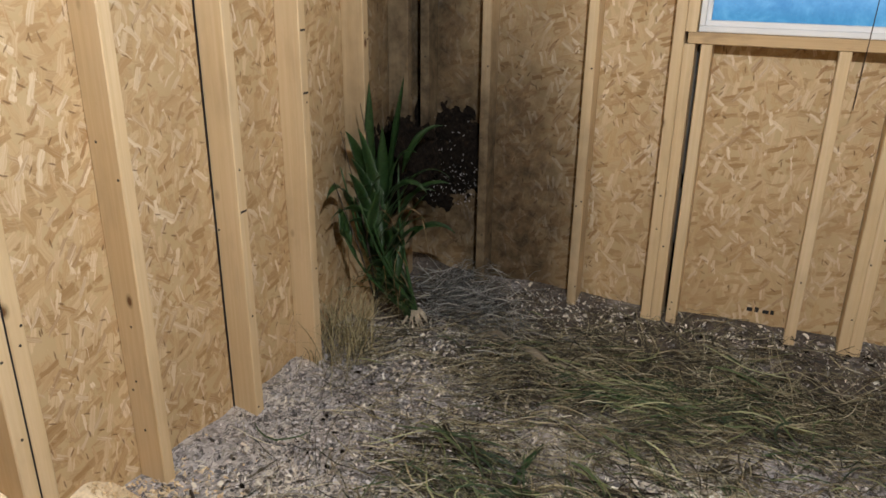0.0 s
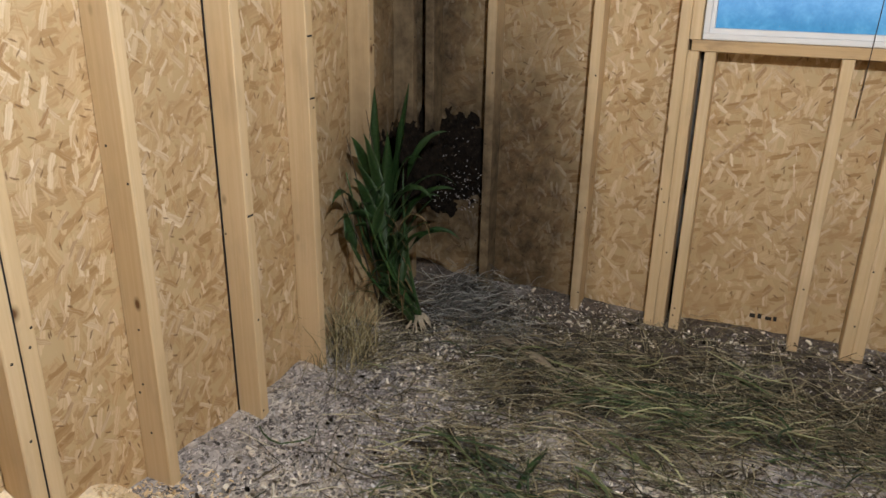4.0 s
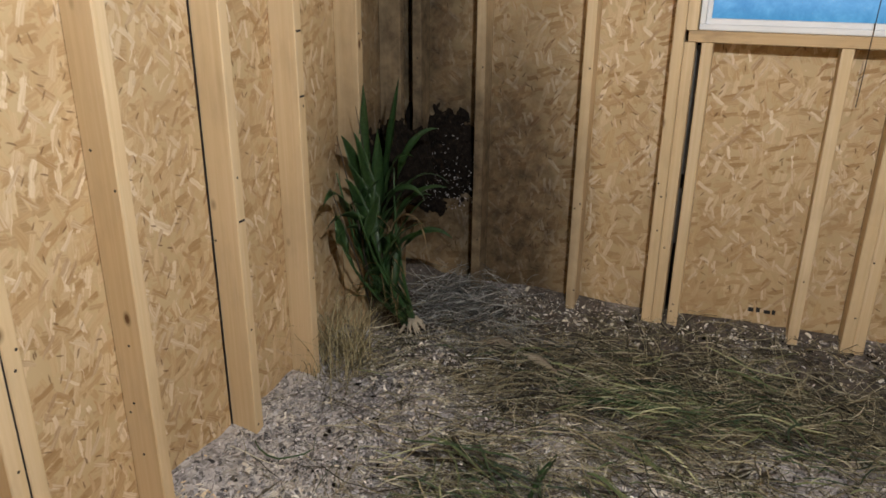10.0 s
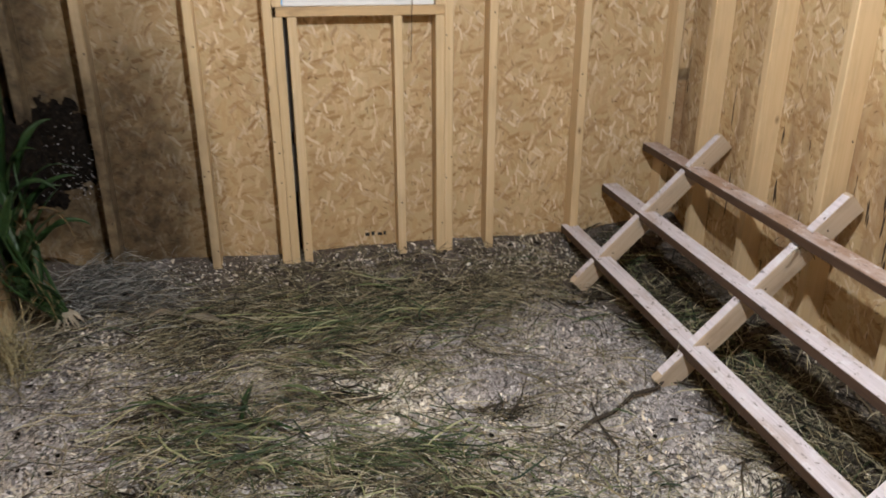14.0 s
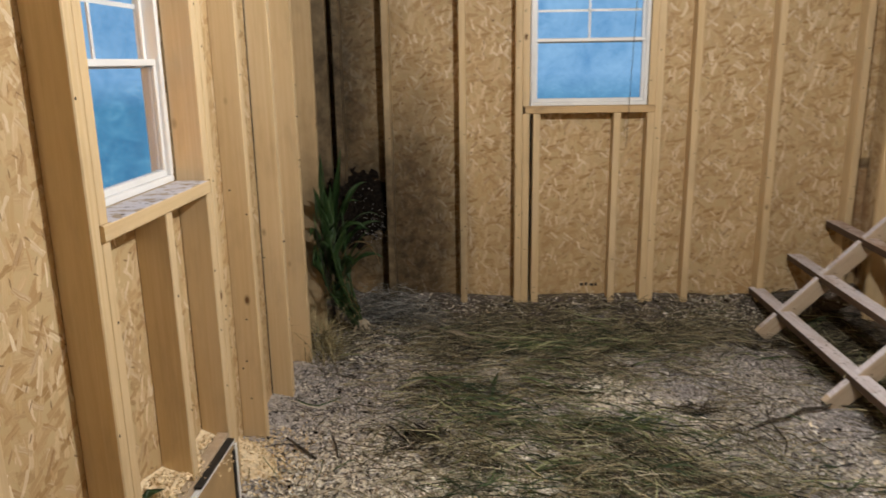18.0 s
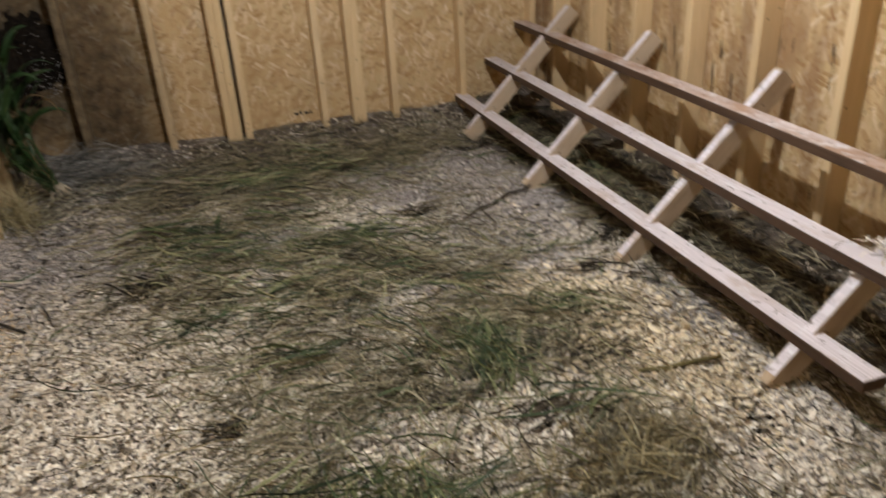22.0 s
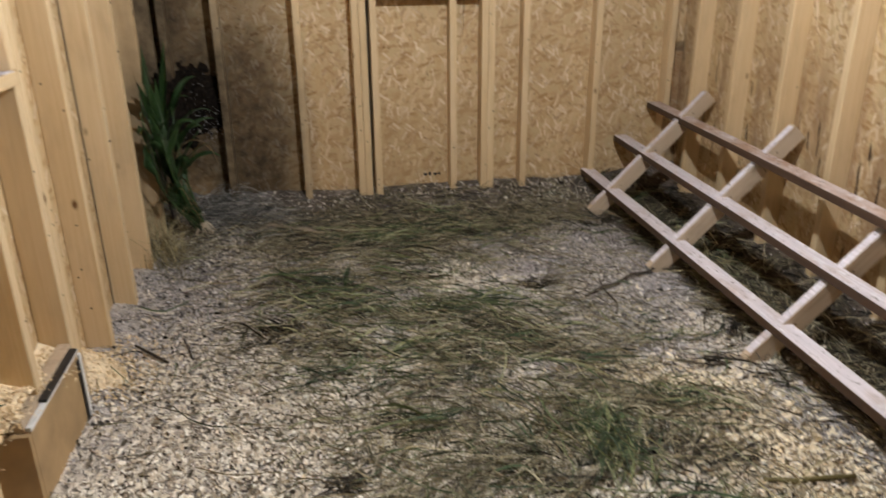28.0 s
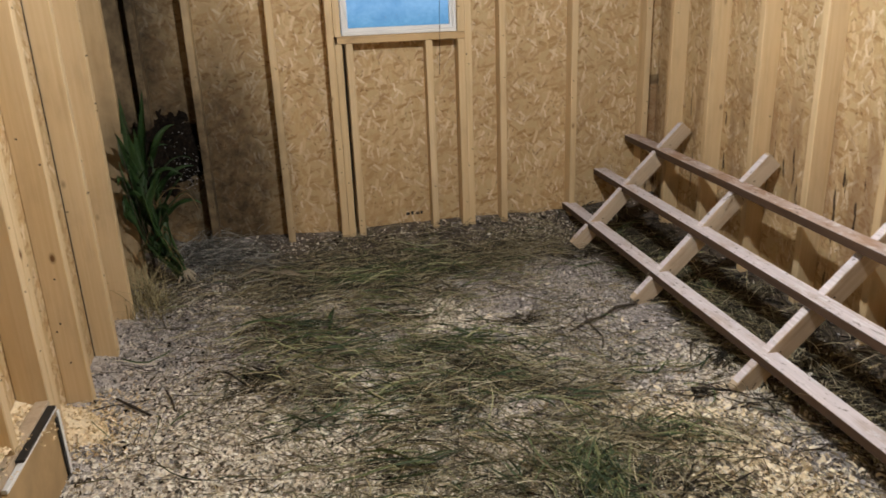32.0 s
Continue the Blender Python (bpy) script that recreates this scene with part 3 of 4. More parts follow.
# ---- roost ladder ----
def roost():
    """Four slanted two by fours that lean on the wall, with three perches across them."""
    base = Matrix.Translation((0.9, 1.2, 0.0))
    ob = empty("roost_ladder", base, "wooden chicken roost ladder with three soiled perches leaning on the wall", "roost ladder")
    back = base.inverted()
    for y, foot in ((2.485, 0.025), (1.70, 0.008), (0.885, -0.004), (0.10, -0.012)):
        o = timber("support", PINE_ROOST, (0.732, y, -0.006 + foot), (1.345, y, 0.612 + foot), THICK, 0.080, 0, ob, "weathered pine two by four support")
        o.matrix_basis = back @ o.matrix_basis
        part("worn_edge", slab((-0.0172, 0.039, 0.03), (0.0172, 0.0412, 0.86)), ROOST_TOP, o, "whitish upper edge")
        for s in (0.17, 0.43, 0.70):
            for dy, dz in ((-0.022, 0.012), (0.020, -0.014), (0.004, 0.040)):
                part("nail", NAIL, BARK, o, "dark nail head", Matrix.Translation((0.0192, dy, s + dz)) @ Matrix.Rotation(radians(90), 4, "Y"))
                part("nail", NAIL, BARK, o, "dark nail head", Matrix.Translation((-0.0192, dy, s + dz)) @ Matrix.Rotation(radians(90), 4, "Y"))
    # the perches lie level, let into the sloping supports
    for a, b_, ends in (((0.833, 2.885, 0.141), (0.828, -0.128, 0.116), 0), ((1.026, 2.885, 0.331), (0.976, -0.138, 0.312), 0), ((1.221, 2.900, 0.516), (1.111, -0.170, 0.500), 1)):
        # the bar is dark brown, the thin sheet on its top much paler
        o = timber("perch", ROOST_BAR, a, b_, 0.074, 0.034, 0, ob, "wooden perch with dark sides and a paler grey top")
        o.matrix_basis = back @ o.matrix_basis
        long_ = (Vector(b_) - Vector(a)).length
        part("worn_top", slab((-0.0355, 0.0160, 0.002), (0.0355, 0.0185, long_ - 0.002)), ROOST_TOP_BROWN if ends else ROOST_TOP, o, "brown-grey top face" if ends else "lilac-grey top face")
        if ends:
            part("tie_mark", slab((-0.0375, -0.0178, 3.000), (0.0375, 0.0195, 3.006), 0.001), BARK, o, "dark band round the perch")
    return ob


roost()


# ---- loose litter: shavings, hay and stalks ----
GX = np.linspace(WEST - DEEP - 0.02, EAST + DEEP + 0.02, 140)
GY = np.linspace(SOUTH - DEEP - 0.02, NORTH + DEEP + 0.02, 232)
GZ = np.array([[bedding_height(x, y) for x in GX] for y in GY])
RND = np.random.default_rng(7)


def ground_at(x, y):
    i = np.clip((x - GX[0]) / (GX[1] - GX[0]), 0, len(GX) - 1.001)
    j = np.clip((y - GY[0]) / (GY[1] - GY[0]), 0, len(GY) - 1.001)
    i0, j0 = i.astype(int), j.astype(int)
    u, v = i - i0, j - j0
    return GZ[j0, i0] * (1 - u) * (1 - v) + GZ[j0, i0 + 1] * u * (1 - v) + GZ[j0 + 1, i0] * (1 - u) * v + GZ[j0 + 1, i0 + 1] * u * v


def ribbons(name, mat, centre, way, across, smooth=False):
    """Many thin strips in one mesh. centre: n x k x 3 points along each strip, across: n x k x 3 half widths."""
    n, k, _ = centre.shape
    verts = np.stack([centre - across, centre + across], 2).reshape(-1, 3)
    base = (np.arange(n) * k * 2)[:, None, None] + (np.arange(k - 1) * 2)[None, :, None]
    faces = (base + np.array([0, 1, 3, 2])[None, None, :]).reshape(-1, 4)
    me = bpy.data.meshes.new(name)
    me.vertices.add(len(verts))
    me.vertices.foreach_set("co", verts.astype(np.float32).ravel())
    me.loops.add(faces.size)
    me.loops.foreach_set("vertex_index", faces.astype(np.int32).ravel())
    me.polygons.add(len(faces))
    me.polygons.foreach_set("loop_start", np.arange(0, faces.size, 4, dtype=np.int32))
    me.polygons.foreach_set("loop_total", np.full(len(faces), 4, dtype=np.int32))
    me.update()
    me.validate()
    me.materials.append(mat)
    if smooth:
        me.polygons.foreach_set("use_smooth", [True] * len(faces))
    return me


def inside(x, y):
    return (x > WEST - DEEP + 0.015) & (x < EAST + DEEP - 0.015) & (y > SOUTH + 0.02) & (y < NORTH + DEEP - 0.01)


def shavings(name, mat, spots, label, size=(0.005, 0.017), lift=0.007, height=None):
    """Curled flakes strewn over the litter; spots: x, y, spread in x, spread in y, count."""
    xs = np.concatenate([RND.normal(x, sx, n) for x, y, sx, sy, n in spots])
    ys = np.concatenate([RND.normal(y, sy, n) for x, y, sx, sy, n in spots])
    keep = inside(xs, ys)
    xs, ys = xs[keep], ys[keep]
    n = len(xs)
    zs = (ground_at(xs, ys) if height is None else height(xs, ys)) + RND.uniform(0.0, lift, n)
    a, tilt, roll = RND.uniform(0, 2 * np.pi, n), RND.normal(0, 0.38, n), RND.normal(0, 0.4, n)
    long_ = size[0] + (size[1] - size[0]) * RND.uniform(0, 1, n) ** 2.6
    wide, curl = long_ * RND.uniform(0.22, 0.62, n), RND.normal(0, 0.5, n)
    f = np.stack([np.cos(a) * np.cos(tilt), np.sin(a) * np.cos(tilt), np.sin(tilt)], 1)
    s = np.stack([-np.sin(a), np.cos(a), np.zeros(n)], 1)
    u = np.cross(f, s)
    s = s * np.cos(roll)[:, None] + u * np.sin(roll)[:, None]
    u = np.cross(f, s)
    c = np.stack([xs, ys, zs], 1)
    ts = np.array([-1.0, -0.33, 0.33, 1.0])
    centre = c[:, None] + f[:, None] * (ts[None, :, None] * long_[:, None, None]) + u[:, None] * ((ts ** 2 - 0.5)[None, :, None] * (curl * long_)[:, None, None])
    thin = np.array([0.75, 1.0, 0.95, 0.6])
    across = s[:, None] * (thin[None, :, None] * wide[:, None, None])
    return tagged(part(name, ribbons(name, mat, centre, f, across), mat), label, "shavings", kind="stuff")


def strands(name, mat, spots, label, long_=(0.10, 0.34), wide=(0.0009, 0.0026), lift=0.030, kinds="hay", ragged=0.0):
    """Bent dry stems lying across one another; spots: x, y, spread, spread, count, main direction in degrees, its spread."""
    rows = [(RND.normal(x, sx, n), RND.normal(y, sy, n), np.radians(RND.normal(d, sd, n))) for x, y, sx, sy, n, d, sd in spots]
    xs, ys, a = (np.concatenate(k) for k in zip(*rows))
    n = len(xs)
    length = RND.uniform(*long_, n) * RND.uniform(0.6, 1.0, n)
    k = 7
    ts = np.linspace(-0.5, 0.5, k)
    bend = RND.normal(0, 0.32, n)
    ang = a[:, None] + bend[:, None] * ts[None, :] * 2 + RND.normal(0, 0.05, (n, k))
    step = (length / (k - 1))[:, None]
    dx, dy = np.cumsum(np.cos(ang) * step, 1), np.cumsum(np.sin(ang) * step, 1)
    px, py = xs[:, None] + dx - dx.mean(1, keepdims=True), ys[:, None] + dy - dy.mean(1, keepdims=True)
    keep = inside(px, py).all(1)
    if ragged:
        tuftiness = np.array([noise.fractal((x * 3.2, y * 3.2, 1.5), 1.0, 2.0, 3) + 0.8 * noise.noise((x * 12, y * 12, 4.0)) for x, y in zip(xs, ys)])
        keep &= tuftiness + RND.normal(0, 0.25, n) > ragged * np.clip((2.35 - ys) / 0.4, 0, 1) - 0.5
    px, py, a, ang, n = px[keep], py[keep], a[keep], ang[keep], int(keep.sum())
    tip = RND.normal(0, 0.014, n)
    pz = ground_at(px.ravel(), py.ravel()).reshape(px.shape) + RND.uniform(0.002, lift, n)[:, None] + RND.uniform(0, 0.016, n)[:, None] * (1 - (2 * ts[None, :]) ** 2) + np.maximum(tip[:, None] * 2 * ts[None, :], 0)
    roll = RND.uniform(0, np.pi, n)[:, None]
    w = RND.uniform(*wide, n)[:, None] * np.array([0.8, 1, 1, 1, 0.9, 0.75, 0.35])[None, :]
    across = np.stack([-np.sin(ang) * np.cos(roll) * w, np.cos(ang) * np.cos(roll) * w, np.sin(roll) * w], 2)
    return tagged(part(name, ribbons(name, mat, np.stack([px, py, pz], 2), None, across), mat), label, kinds, kind="stuff")


shavings("loose_shavings", CHIP, ((-0.72, 0.85, 0.22, 0.22, 4200), (-0.52, 0.55, 0.20, 0.16, 4200), (-0.02, 0.06, 0.16, 0.14, 1800), (0.61, -0.20, 0.22, 0.18, 4200), (0.50, -0.52, 0.35, 0.16, 6000), (0.95, -0.55, 0.25, 0.25, 3500), (-0.19, 1.84, 0.10, 0.10, 1500), (-0.6, -0.4, 0.6, 0.5, 4500),
                                  (0.2, 1.1, 0.6, 0.7, 3500), (0.62, 2.78, 0.20, 0.08, 1000), (-0.72, 2.80, 0.16, 0.05, 520), (0.10, 2.83, 0.40, 0.04, 420), (-1.05, 2.55, 0.16, 0.14, 500), (-1.22, 2.30, 0.12, 0.14, 900), (-0.75, 2.05, 0.25, 0.20, 900), (-0.95, 1.75, 0.35, 0.35, 800), (1.22, -0.05, 0.08, 0.3, 900), (-1.25, 0.95, 0.15, 0.25, 3000), (-1.0, 0.55, 0.22, 0.25, 5200), (-1.0, 1.15, 0.2, 0.2, 2200), (-0.35, 0.62, 0.18, 0.14, 2200), (-0.75, 0.1, 0.35, 0.2, 5200), (-0.62, 0.66, 0.16, 0.10, 2600), (-0.80, 0.35, 0.16, 0.14, 2200), (-0.16, 1.83, 0.09, 0.09, 900), (0.46, 0.22, 0.16, 0.10, 1400)),
         "cream wood shavings strewn over the litter", (0.0024, 0.0145), 0.010)
shavings("golden_shavings", CHIP_GOLD, ((0.50, 0.45, 0.17, 0.20, 4200), (0.40, 0.75, 0.14, 0.10, 1500), (0.58, 0.18, 0.12, 0.12, 1700), (0.1, 0.9, 0.5, 0.4, 1200)), "golden fresh wood shavings in the litter", (0.0030, 0.018), 0.010)
shavings("dusty_shavings", CHIP_GREY, ((0.42, 1.25, 0.16, 0.22, 5200), (0.45, 1.75, 0.22, 0.35, 5200), (0.84, 0.45, 0.12, 0.30, 2600), (0.80, -0.22, 0.15, 0.15, 1600), (0.45, 2.2, 0.2, 0.25, 2600), (-1.15, 1.65, 0.25, 0.35, 7500), (-1.35, 1.95, 0.14, 0.25, 2600), (-0.02, -0.18, 0.18, 0.12, 1700), (-0.80, 0.42, 0.16, 0.14, 1700),
                                       (-0.5, 1.5, 0.6, 0.5, 3500), (-1.0, 2.45, 0.25, 0.18, 1500), (-0.3, 2.3, 0.6, 0.3, 700), (0.0, 0.6, 0.7, 0.7, 5000), (0.0, 2.84, 0.8, 0.05, 1500)),
         "dusty grey-lilac shavings trodden into the litter", (0.0020, 0.012), 0.005)
strands("hay", HAY, ((-0.25, 2.54, 0.45, 0.17, 3400, 8, 50), (-0.40, 2.12, 0.42, 0.22, 2000, 5, 60), (0.30, 2.55, 0.26, 0.16, 1500, -10, 50), (-0.85, 2.40, 0.26, 0.20, 500, 25, 40), (-0.55, 1.95, 0.30, 0.18, 600, 0, 45), (-0.60, 1.50, 0.34, 0.24, 1800, -12, 45), (-0.35, 1.14, 0.34, 0.24, 1900, -18, 50), (-0.02, 1.02, 0.30, 0.20, 900, -25, 55),
                      (-0.23, 0.80, 0.28, 0.18, 900, -20, 60), (0.06, 1.55, 0.26, 0.22, 620, -20, 60), (-0.08, 0.46, 0.26, 0.22, 1300, 30, 70), (0.22, 0.62, 0.20, 0.18, 600, 10, 60), (0.23, -0.06, 0.13, 0.10, 700, 30, 50), (-0.40, 0.08, 0.24, 0.16, 1100, 15, 60), (-0.66, 0.40, 0.20, 0.14, 300, 5, 50), (0.46, -0.42, 0.10, 0.2, 260, 70, 40),
                      (1.02, 1.3, 0.13, 0.75, 2600, 70, 60), (1.05, -0.30, 0.18, 0.18, 700, 40, 70), (0.2, 1.0, 0.5, 0.9, 1300, 0, 80), (-0.2, 1.9, 0.6, 0.5, 500, 0, 60), (-1.36, 2.25, 0.08, 0.12, 260, 60, 45), (-0.95, 1.55, 0.25, 0.3, 260, 10, 60), (-0.2, -0.6, 0.6, 0.4, 900, 0, 80)),
        "olive-brown dry hay lying in drifts over the litter", (0.05, 0.27), (0.0006, 0.0020), ragged=0.36)
strands("grey_hay", HAY_GREY, ((-1.24, 2.72, 0.09, 0.07, 620, 20, 55), (-1.05, 2.60, 0.12, 0.09, 320, 0, 50)), "grey matted hay beside the corn plants", (0.08, 0.26), (0.0007, 0.0018), 0.09)
strands("wilted_grass", HAY_GREEN, ((-0.34, 2.38, 0.16, 0.06, 300, 12, 22), (-0.25, 1.47, 0.16, 0.06, 200, -15, 30), (0.06, 0.55, 0.05, 0.09, 240, 80, 35), (-0.33, 0.02, 0.06, 0.07, 190, 70, 45), (1.00, 1.95, 0.08, 0.45, 320, 75, 40),
                                    (1.11, -0.33, 0.10, 0.13, 260, 60, 50), (-0.1, 1.25, 0.3, 0.15, 100, -30, 40), (0.38, 0.68, 0.09, 0.04, 70, 0, 30), (-0.72, 1.62, 0.14, 0.10, 160, -20, 40), (-0.45, 1.05, 0.18, 0.10, 120, -20, 40), (-0.30, 1.30, 0.40, 0.45, 480, -10, 60), (-0.1, 0.4, 0.35, 0.30, 240, 20, 70), (-0.1, 2.3, 0.5, 0.2, 260, 5, 35)),
        "wilted dark green grass strewn on the hay", (0.08, 0.28), (0.0010, 0.0030))


strands("loose_straw", STRAW, ((-0.2, 1.2, 0.55, 0.8, 330, 0, 70), (-0.1, 0.2, 0.5, 0.4, 200, 10, 70), (0.2, -0.05, 0.10, 0.08, 110, 40, 40), (1.0, 1.2, 0.12, 0.7, 160, 70, 50)), "pale straw stems lying loose on the litter", (0.08, 0.30), (0.0009, 0.0022), 0.035, "straw")


def clumps(seed, count, regions, size=(20, 46), tight=14):
    """Swept tufts: each a small spot of stems that lie one way. regions: x, y, spread in x, spread in y, weight, main direction."""
    rnd = random.Random(seed)
    out = []
    for _ in range(count):
        x, y, sx, sy, _, d = rnd.choices(regions, [r[4] for r in regions])[0]
        out.append((max(-0.92, rnd.gauss(x, sx)), rnd.gauss(y, sy), rnd.uniform(0.03, 0.08), rnd.uniform(0.015, 0.04), rnd.randint(*size), rnd.gauss(d, 38), tight))
    return out


DRIFTS = ((-0.20, 2.45, 0.50, 0.20, 5, 4), (-0.40, 1.50, 0.34, 0.32, 5, -14), (-0.02, 0.98, 0.34, 0.24, 4, -18), (-0.10, 0.42, 0.28, 0.20, 3, 20), (-0.40, 0.05, 0.28, 0.16, 1, 15), (1.06, 1.20, 0.12, 0.80, 5, 70), (-0.85, 2.25, 0.25, 0.25, 1, 20))
# low dark stems stand in for shade between tufts and under the roost
strands("rotting_hay", HAY_SHADE, clumps(31, 80, DRIFTS, (12, 26), 30) + [(1.08, 1.20, 0.13, 0.85, 1500, 70, 60), (1.15, 2.40, 0.12, 0.20, 300, 60, 60)], "near-black stems low in the hay, standing in for its shaded gaps", (0.06, 0.24), (0.0018, 0.0046), 0.012)
strands("swept_hay", HAY, clumps(32, 120, DRIFTS, (16, 36), 18), "olive-brown hay stems swept into tufts", (0.08, 0.28), (0.0007, 0.0019), 0.034)
strands("broad_grass", HAY_GREEN, clumps(33, 40, DRIFTS[:5], (6, 16), 24), "broad wilted green blades strewn in tufts", (0.12, 0.36), (0.0015, 0.0042), 0.040)
strands("broad_grass", HAY_GREEN, ((0.085, 0.50, 0.05, 0.07, 130, 75, 45), (-0.26, -0.04, 0.07, 0.06, 90, 60, 50), (1.12, -0.32, 0.09, 0.10, 110, 55, 55), (-0.36, 2.27, 0.12, 0.05, 90, 12, 20)), "dark green tuft of wilted grass on the litter", (0.08, 0.24), (0.0010, 0.0030), 0.045)
strands("dry_tuft", STRAW, ((0.24, -0.05, 0.07, 0.06, 120, 40, 30), (0.30, 0.02, 0.05, 0.05, 60, 50, 25), (-0.02, -0.30, 0.12, 0.08, 60, 20, 40)), "straw-coloured dry tuft on the shavings", (0.10, 0.26), (0.0008, 0.0022), 0.040)


# dark droppings and crumbs
def droppings():
    bm = bmesh.new()
    rnd = random.Random(5)
    for _ in range(220):
        x, y = rnd.choice(((rnd.gauss(0.60, 0.04), rnd.gauss(-0.01, 0.03)), (rnd.gauss(0.59, 0.06), rnd.gauss(-0.385, 0.03)), (rnd.gauss(0.55, 0.35), rnd.gauss(0.0, 0.35)), (rnd.gauss(-1.3, 0.12), rnd.gauss(1.6, 0.4)), (rnd.gauss(0.3, 0.5), rnd.gauss(1.4, 0.7)), (rnd.gauss(0.2, 0.6), rnd.gauss(2.84, 0.02))))
        if not inside(np.array(x), np.array(y)):
            continue
        z = float(ground_at(np.array([x]), np.array([y]))[0])
        r = rnd.uniform(0.004, 0.011)
        bmesh.ops.create_icosphere(bm, subdivisions=1, radius=r, matrix=Matrix.Translation((x, y, z + r * 0.4)) @ Matrix.Rotation(rnd.uniform(0, 6), 4, "Z") @ Matrix.Diagonal((rnd.uniform(0.8, 1.8), 0.8, 0.6, 1)))
    return tagged(part("droppings", bm, MUCK), "small dark droppings on the litter", "droppings", kind="stuff")


droppings()


# ---- stalks, sticks and leaves that lie about ----
def rod(points, radii, sides=6):
    """A tapering crooked rod through the points."""
    bm = bmesh.new()
    rings = []
    pts = [Vector(p) for p in points]
    for i, (p, r) in enumerate(zip(pts, radii)):
        way = (pts[min(i + 1, len(pts) - 1)] - pts[max(i - 1, 0)]).normalized()
        q = way.to_track_quat("Z", "Y")
        rings.append([bm.verts.new(p + q @ Vector((r * math.cos(t), r * math.sin(t), 0))) for t in (2 * math.pi * k / sides for k in range(sides))])
    for a, b_ in zip(rings, rings[1:]):
        for k in range(sides):
            bm.faces.new((a[k], a[(k + 1) % sides], b_[(k + 1) % sides], b_[k]))
    bm.faces.new(rings[0][::-1])
    bm.faces.new(rings[-1])
    return bm


def lying(points, lift):
    return [(x, y, float(ground_at(np.array([x]), np.array([y]))[0]) + lift + z) for x, y, z in points]


def blade(points, width, fold=0.25, wave=0.0, twist=0.0):
    """A long leaf with a midrib fold, narrowing to both ends, along the points."""
    bm = bmesh.new()
    pts = [Vector(p) for p in points]
    n = len(pts)
    rows = []
    for i, p in enumerate(pts):
        t = i / (n - 1)
        way = (pts[min(i + 1, n - 1)] - pts[max(i - 1, 0)]).normalized()
        side = way.cross(Vector((0, 0, 1)))
        side = side.normalized() if side.length > 0.05 else Vector((1, 0, 0))
        side = Matrix.Rotation(twist * t, 3, way) @ side
        up = side.cross(way).normalized()
        w = width * (0.35 + 0.65 * min(1, t * 4)) * max(0.03, (1 - t ** 2.2)) / 2
        rip = wave * math.sin(t * 19)
        rows.append([bm.verts.new(p + side * w * s + up * (abs(s) * w * fold + rip * s * w)) for s in (-1, -0.5, 0, 0.5, 1)])
    for a, b_ in zip(rows, rows[1:]):
        for k in range(4):
            bm.faces.new((a[k], a[k + 1], b_[k + 1], b_[k]))
    bmesh.ops.solidify(bm, geom=bm.faces[:], thickness=0.0006)
    return bm


def arc(start, way, length, droop, n=12, sway=0.0):
    """Points of a leaf that leaves start along way and bends down under its weight."""
    p, d = Vector(start), Vector(way).normalized()
    side = d.cross(Vector((0, 0, 1)))
    out = [tuple(p)]
    for i in range(n):
        d = (d + Vector((0, 0, -droop / n)) * (0.4 + 1.6 * i / n) + side * (sway / n)).normalized()
        p = p + d * (length / n)
        out.append(tuple(p))
    return out


def rest(name, bm, mat, label, category, smooth=True):
    return tagged(part(name, bm, mat, smooth=smooth), label, category)


rest("stick", rod(lying([(0.33, 1.47, 0), (0.42, 1.52, 0.004), (0.50, 1.55, 0), (0.60, 1.63, 0.006), (0.70, 1.66, 0.004), (0.78, 1.72, 0.01)], 0.012), [0.003, 0.008, 0.006, 0.008, 0.006, 0.004]), BARK, "crooked dark stick lying on the litter beside the roost", "stick")
rest("stick", rod(lying([(-0.93, 1.90, 0.012), (-0.86, 1.83, 0.004), (-0.79, 1.79, 0), (-0.71, 1.74, 0), (-0.62, 1.75, 0.0)], 0.012), [0.010, 0.009, 0.007, 0.006, 0.003]), BARK, "bent brown stalk lying on the litter", "stick")
rest("corn_stalk", rod(lying([(0.42, 0.27, 0), (0.50, 0.25, 0.002), (0.58, 0.25, 0.004), (0.67, 0.235, 0.012)], 0.012), [0.006, 0.009, 0.008, 0.006]), plain("olive_stalk", (0.12, 0.10, 0.035), 0.7, 0.4, 50.0), "short olive piece of stalk on the shavings", "stalk")
rest("stick", rod(lying([(0.02, 1.00, 0), (0.15, 1.02, 0.004), (0.28, 1.01, 0.004), (0.36, 1.00, 0)], 0.012), [0.003, 0.005, 0.005, 0.003]), BARK, "thin dark twig on the litter", "stick")
rest("stick", rod(lying([(0.45, 1.62, 0), (0.43, 1.50, 0.004), (0.44, 1.38, 0.004), (0.38, 1.25, 0)], 0.010), [0.002, 0.004, 0.004, 0.002]), BARK, "thin curved dark twig on grey litter", "stick")
rest("stick", rod(lying([(-1.43, 1.33, 0.004), (-1.36, 1.28, 0.008), (-1.30, 1.23, 0.004)], 0.010), [0.004, 0.006, 0.004]), BARK, "short dark stick beside the studs' foot", "stick")
rest("stick", rod(lying([(-1.27, 1.39, 0.004), (-1.24, 1.31, 0.008), (-1.22, 1.24, 0.002)], 0.010), [0.003, 0.005, 0.003]), BARK, "short dark stick on the shavings", "stick")
rest("corn_leaf", blade(lying([(-0.72, 2.27, 0.006), (-0.60, 2.28, 0.012), (-0.48, 2.31, 0.014), (-0.38, 2.32, 0.012), (-0.28, 2.34, 0.008), (-0.20, 2.36, 0.004)], 0.012), 0.045, 0.5, 0.2), LEAF, "long green corn leaf lying on the hay", "leaf")
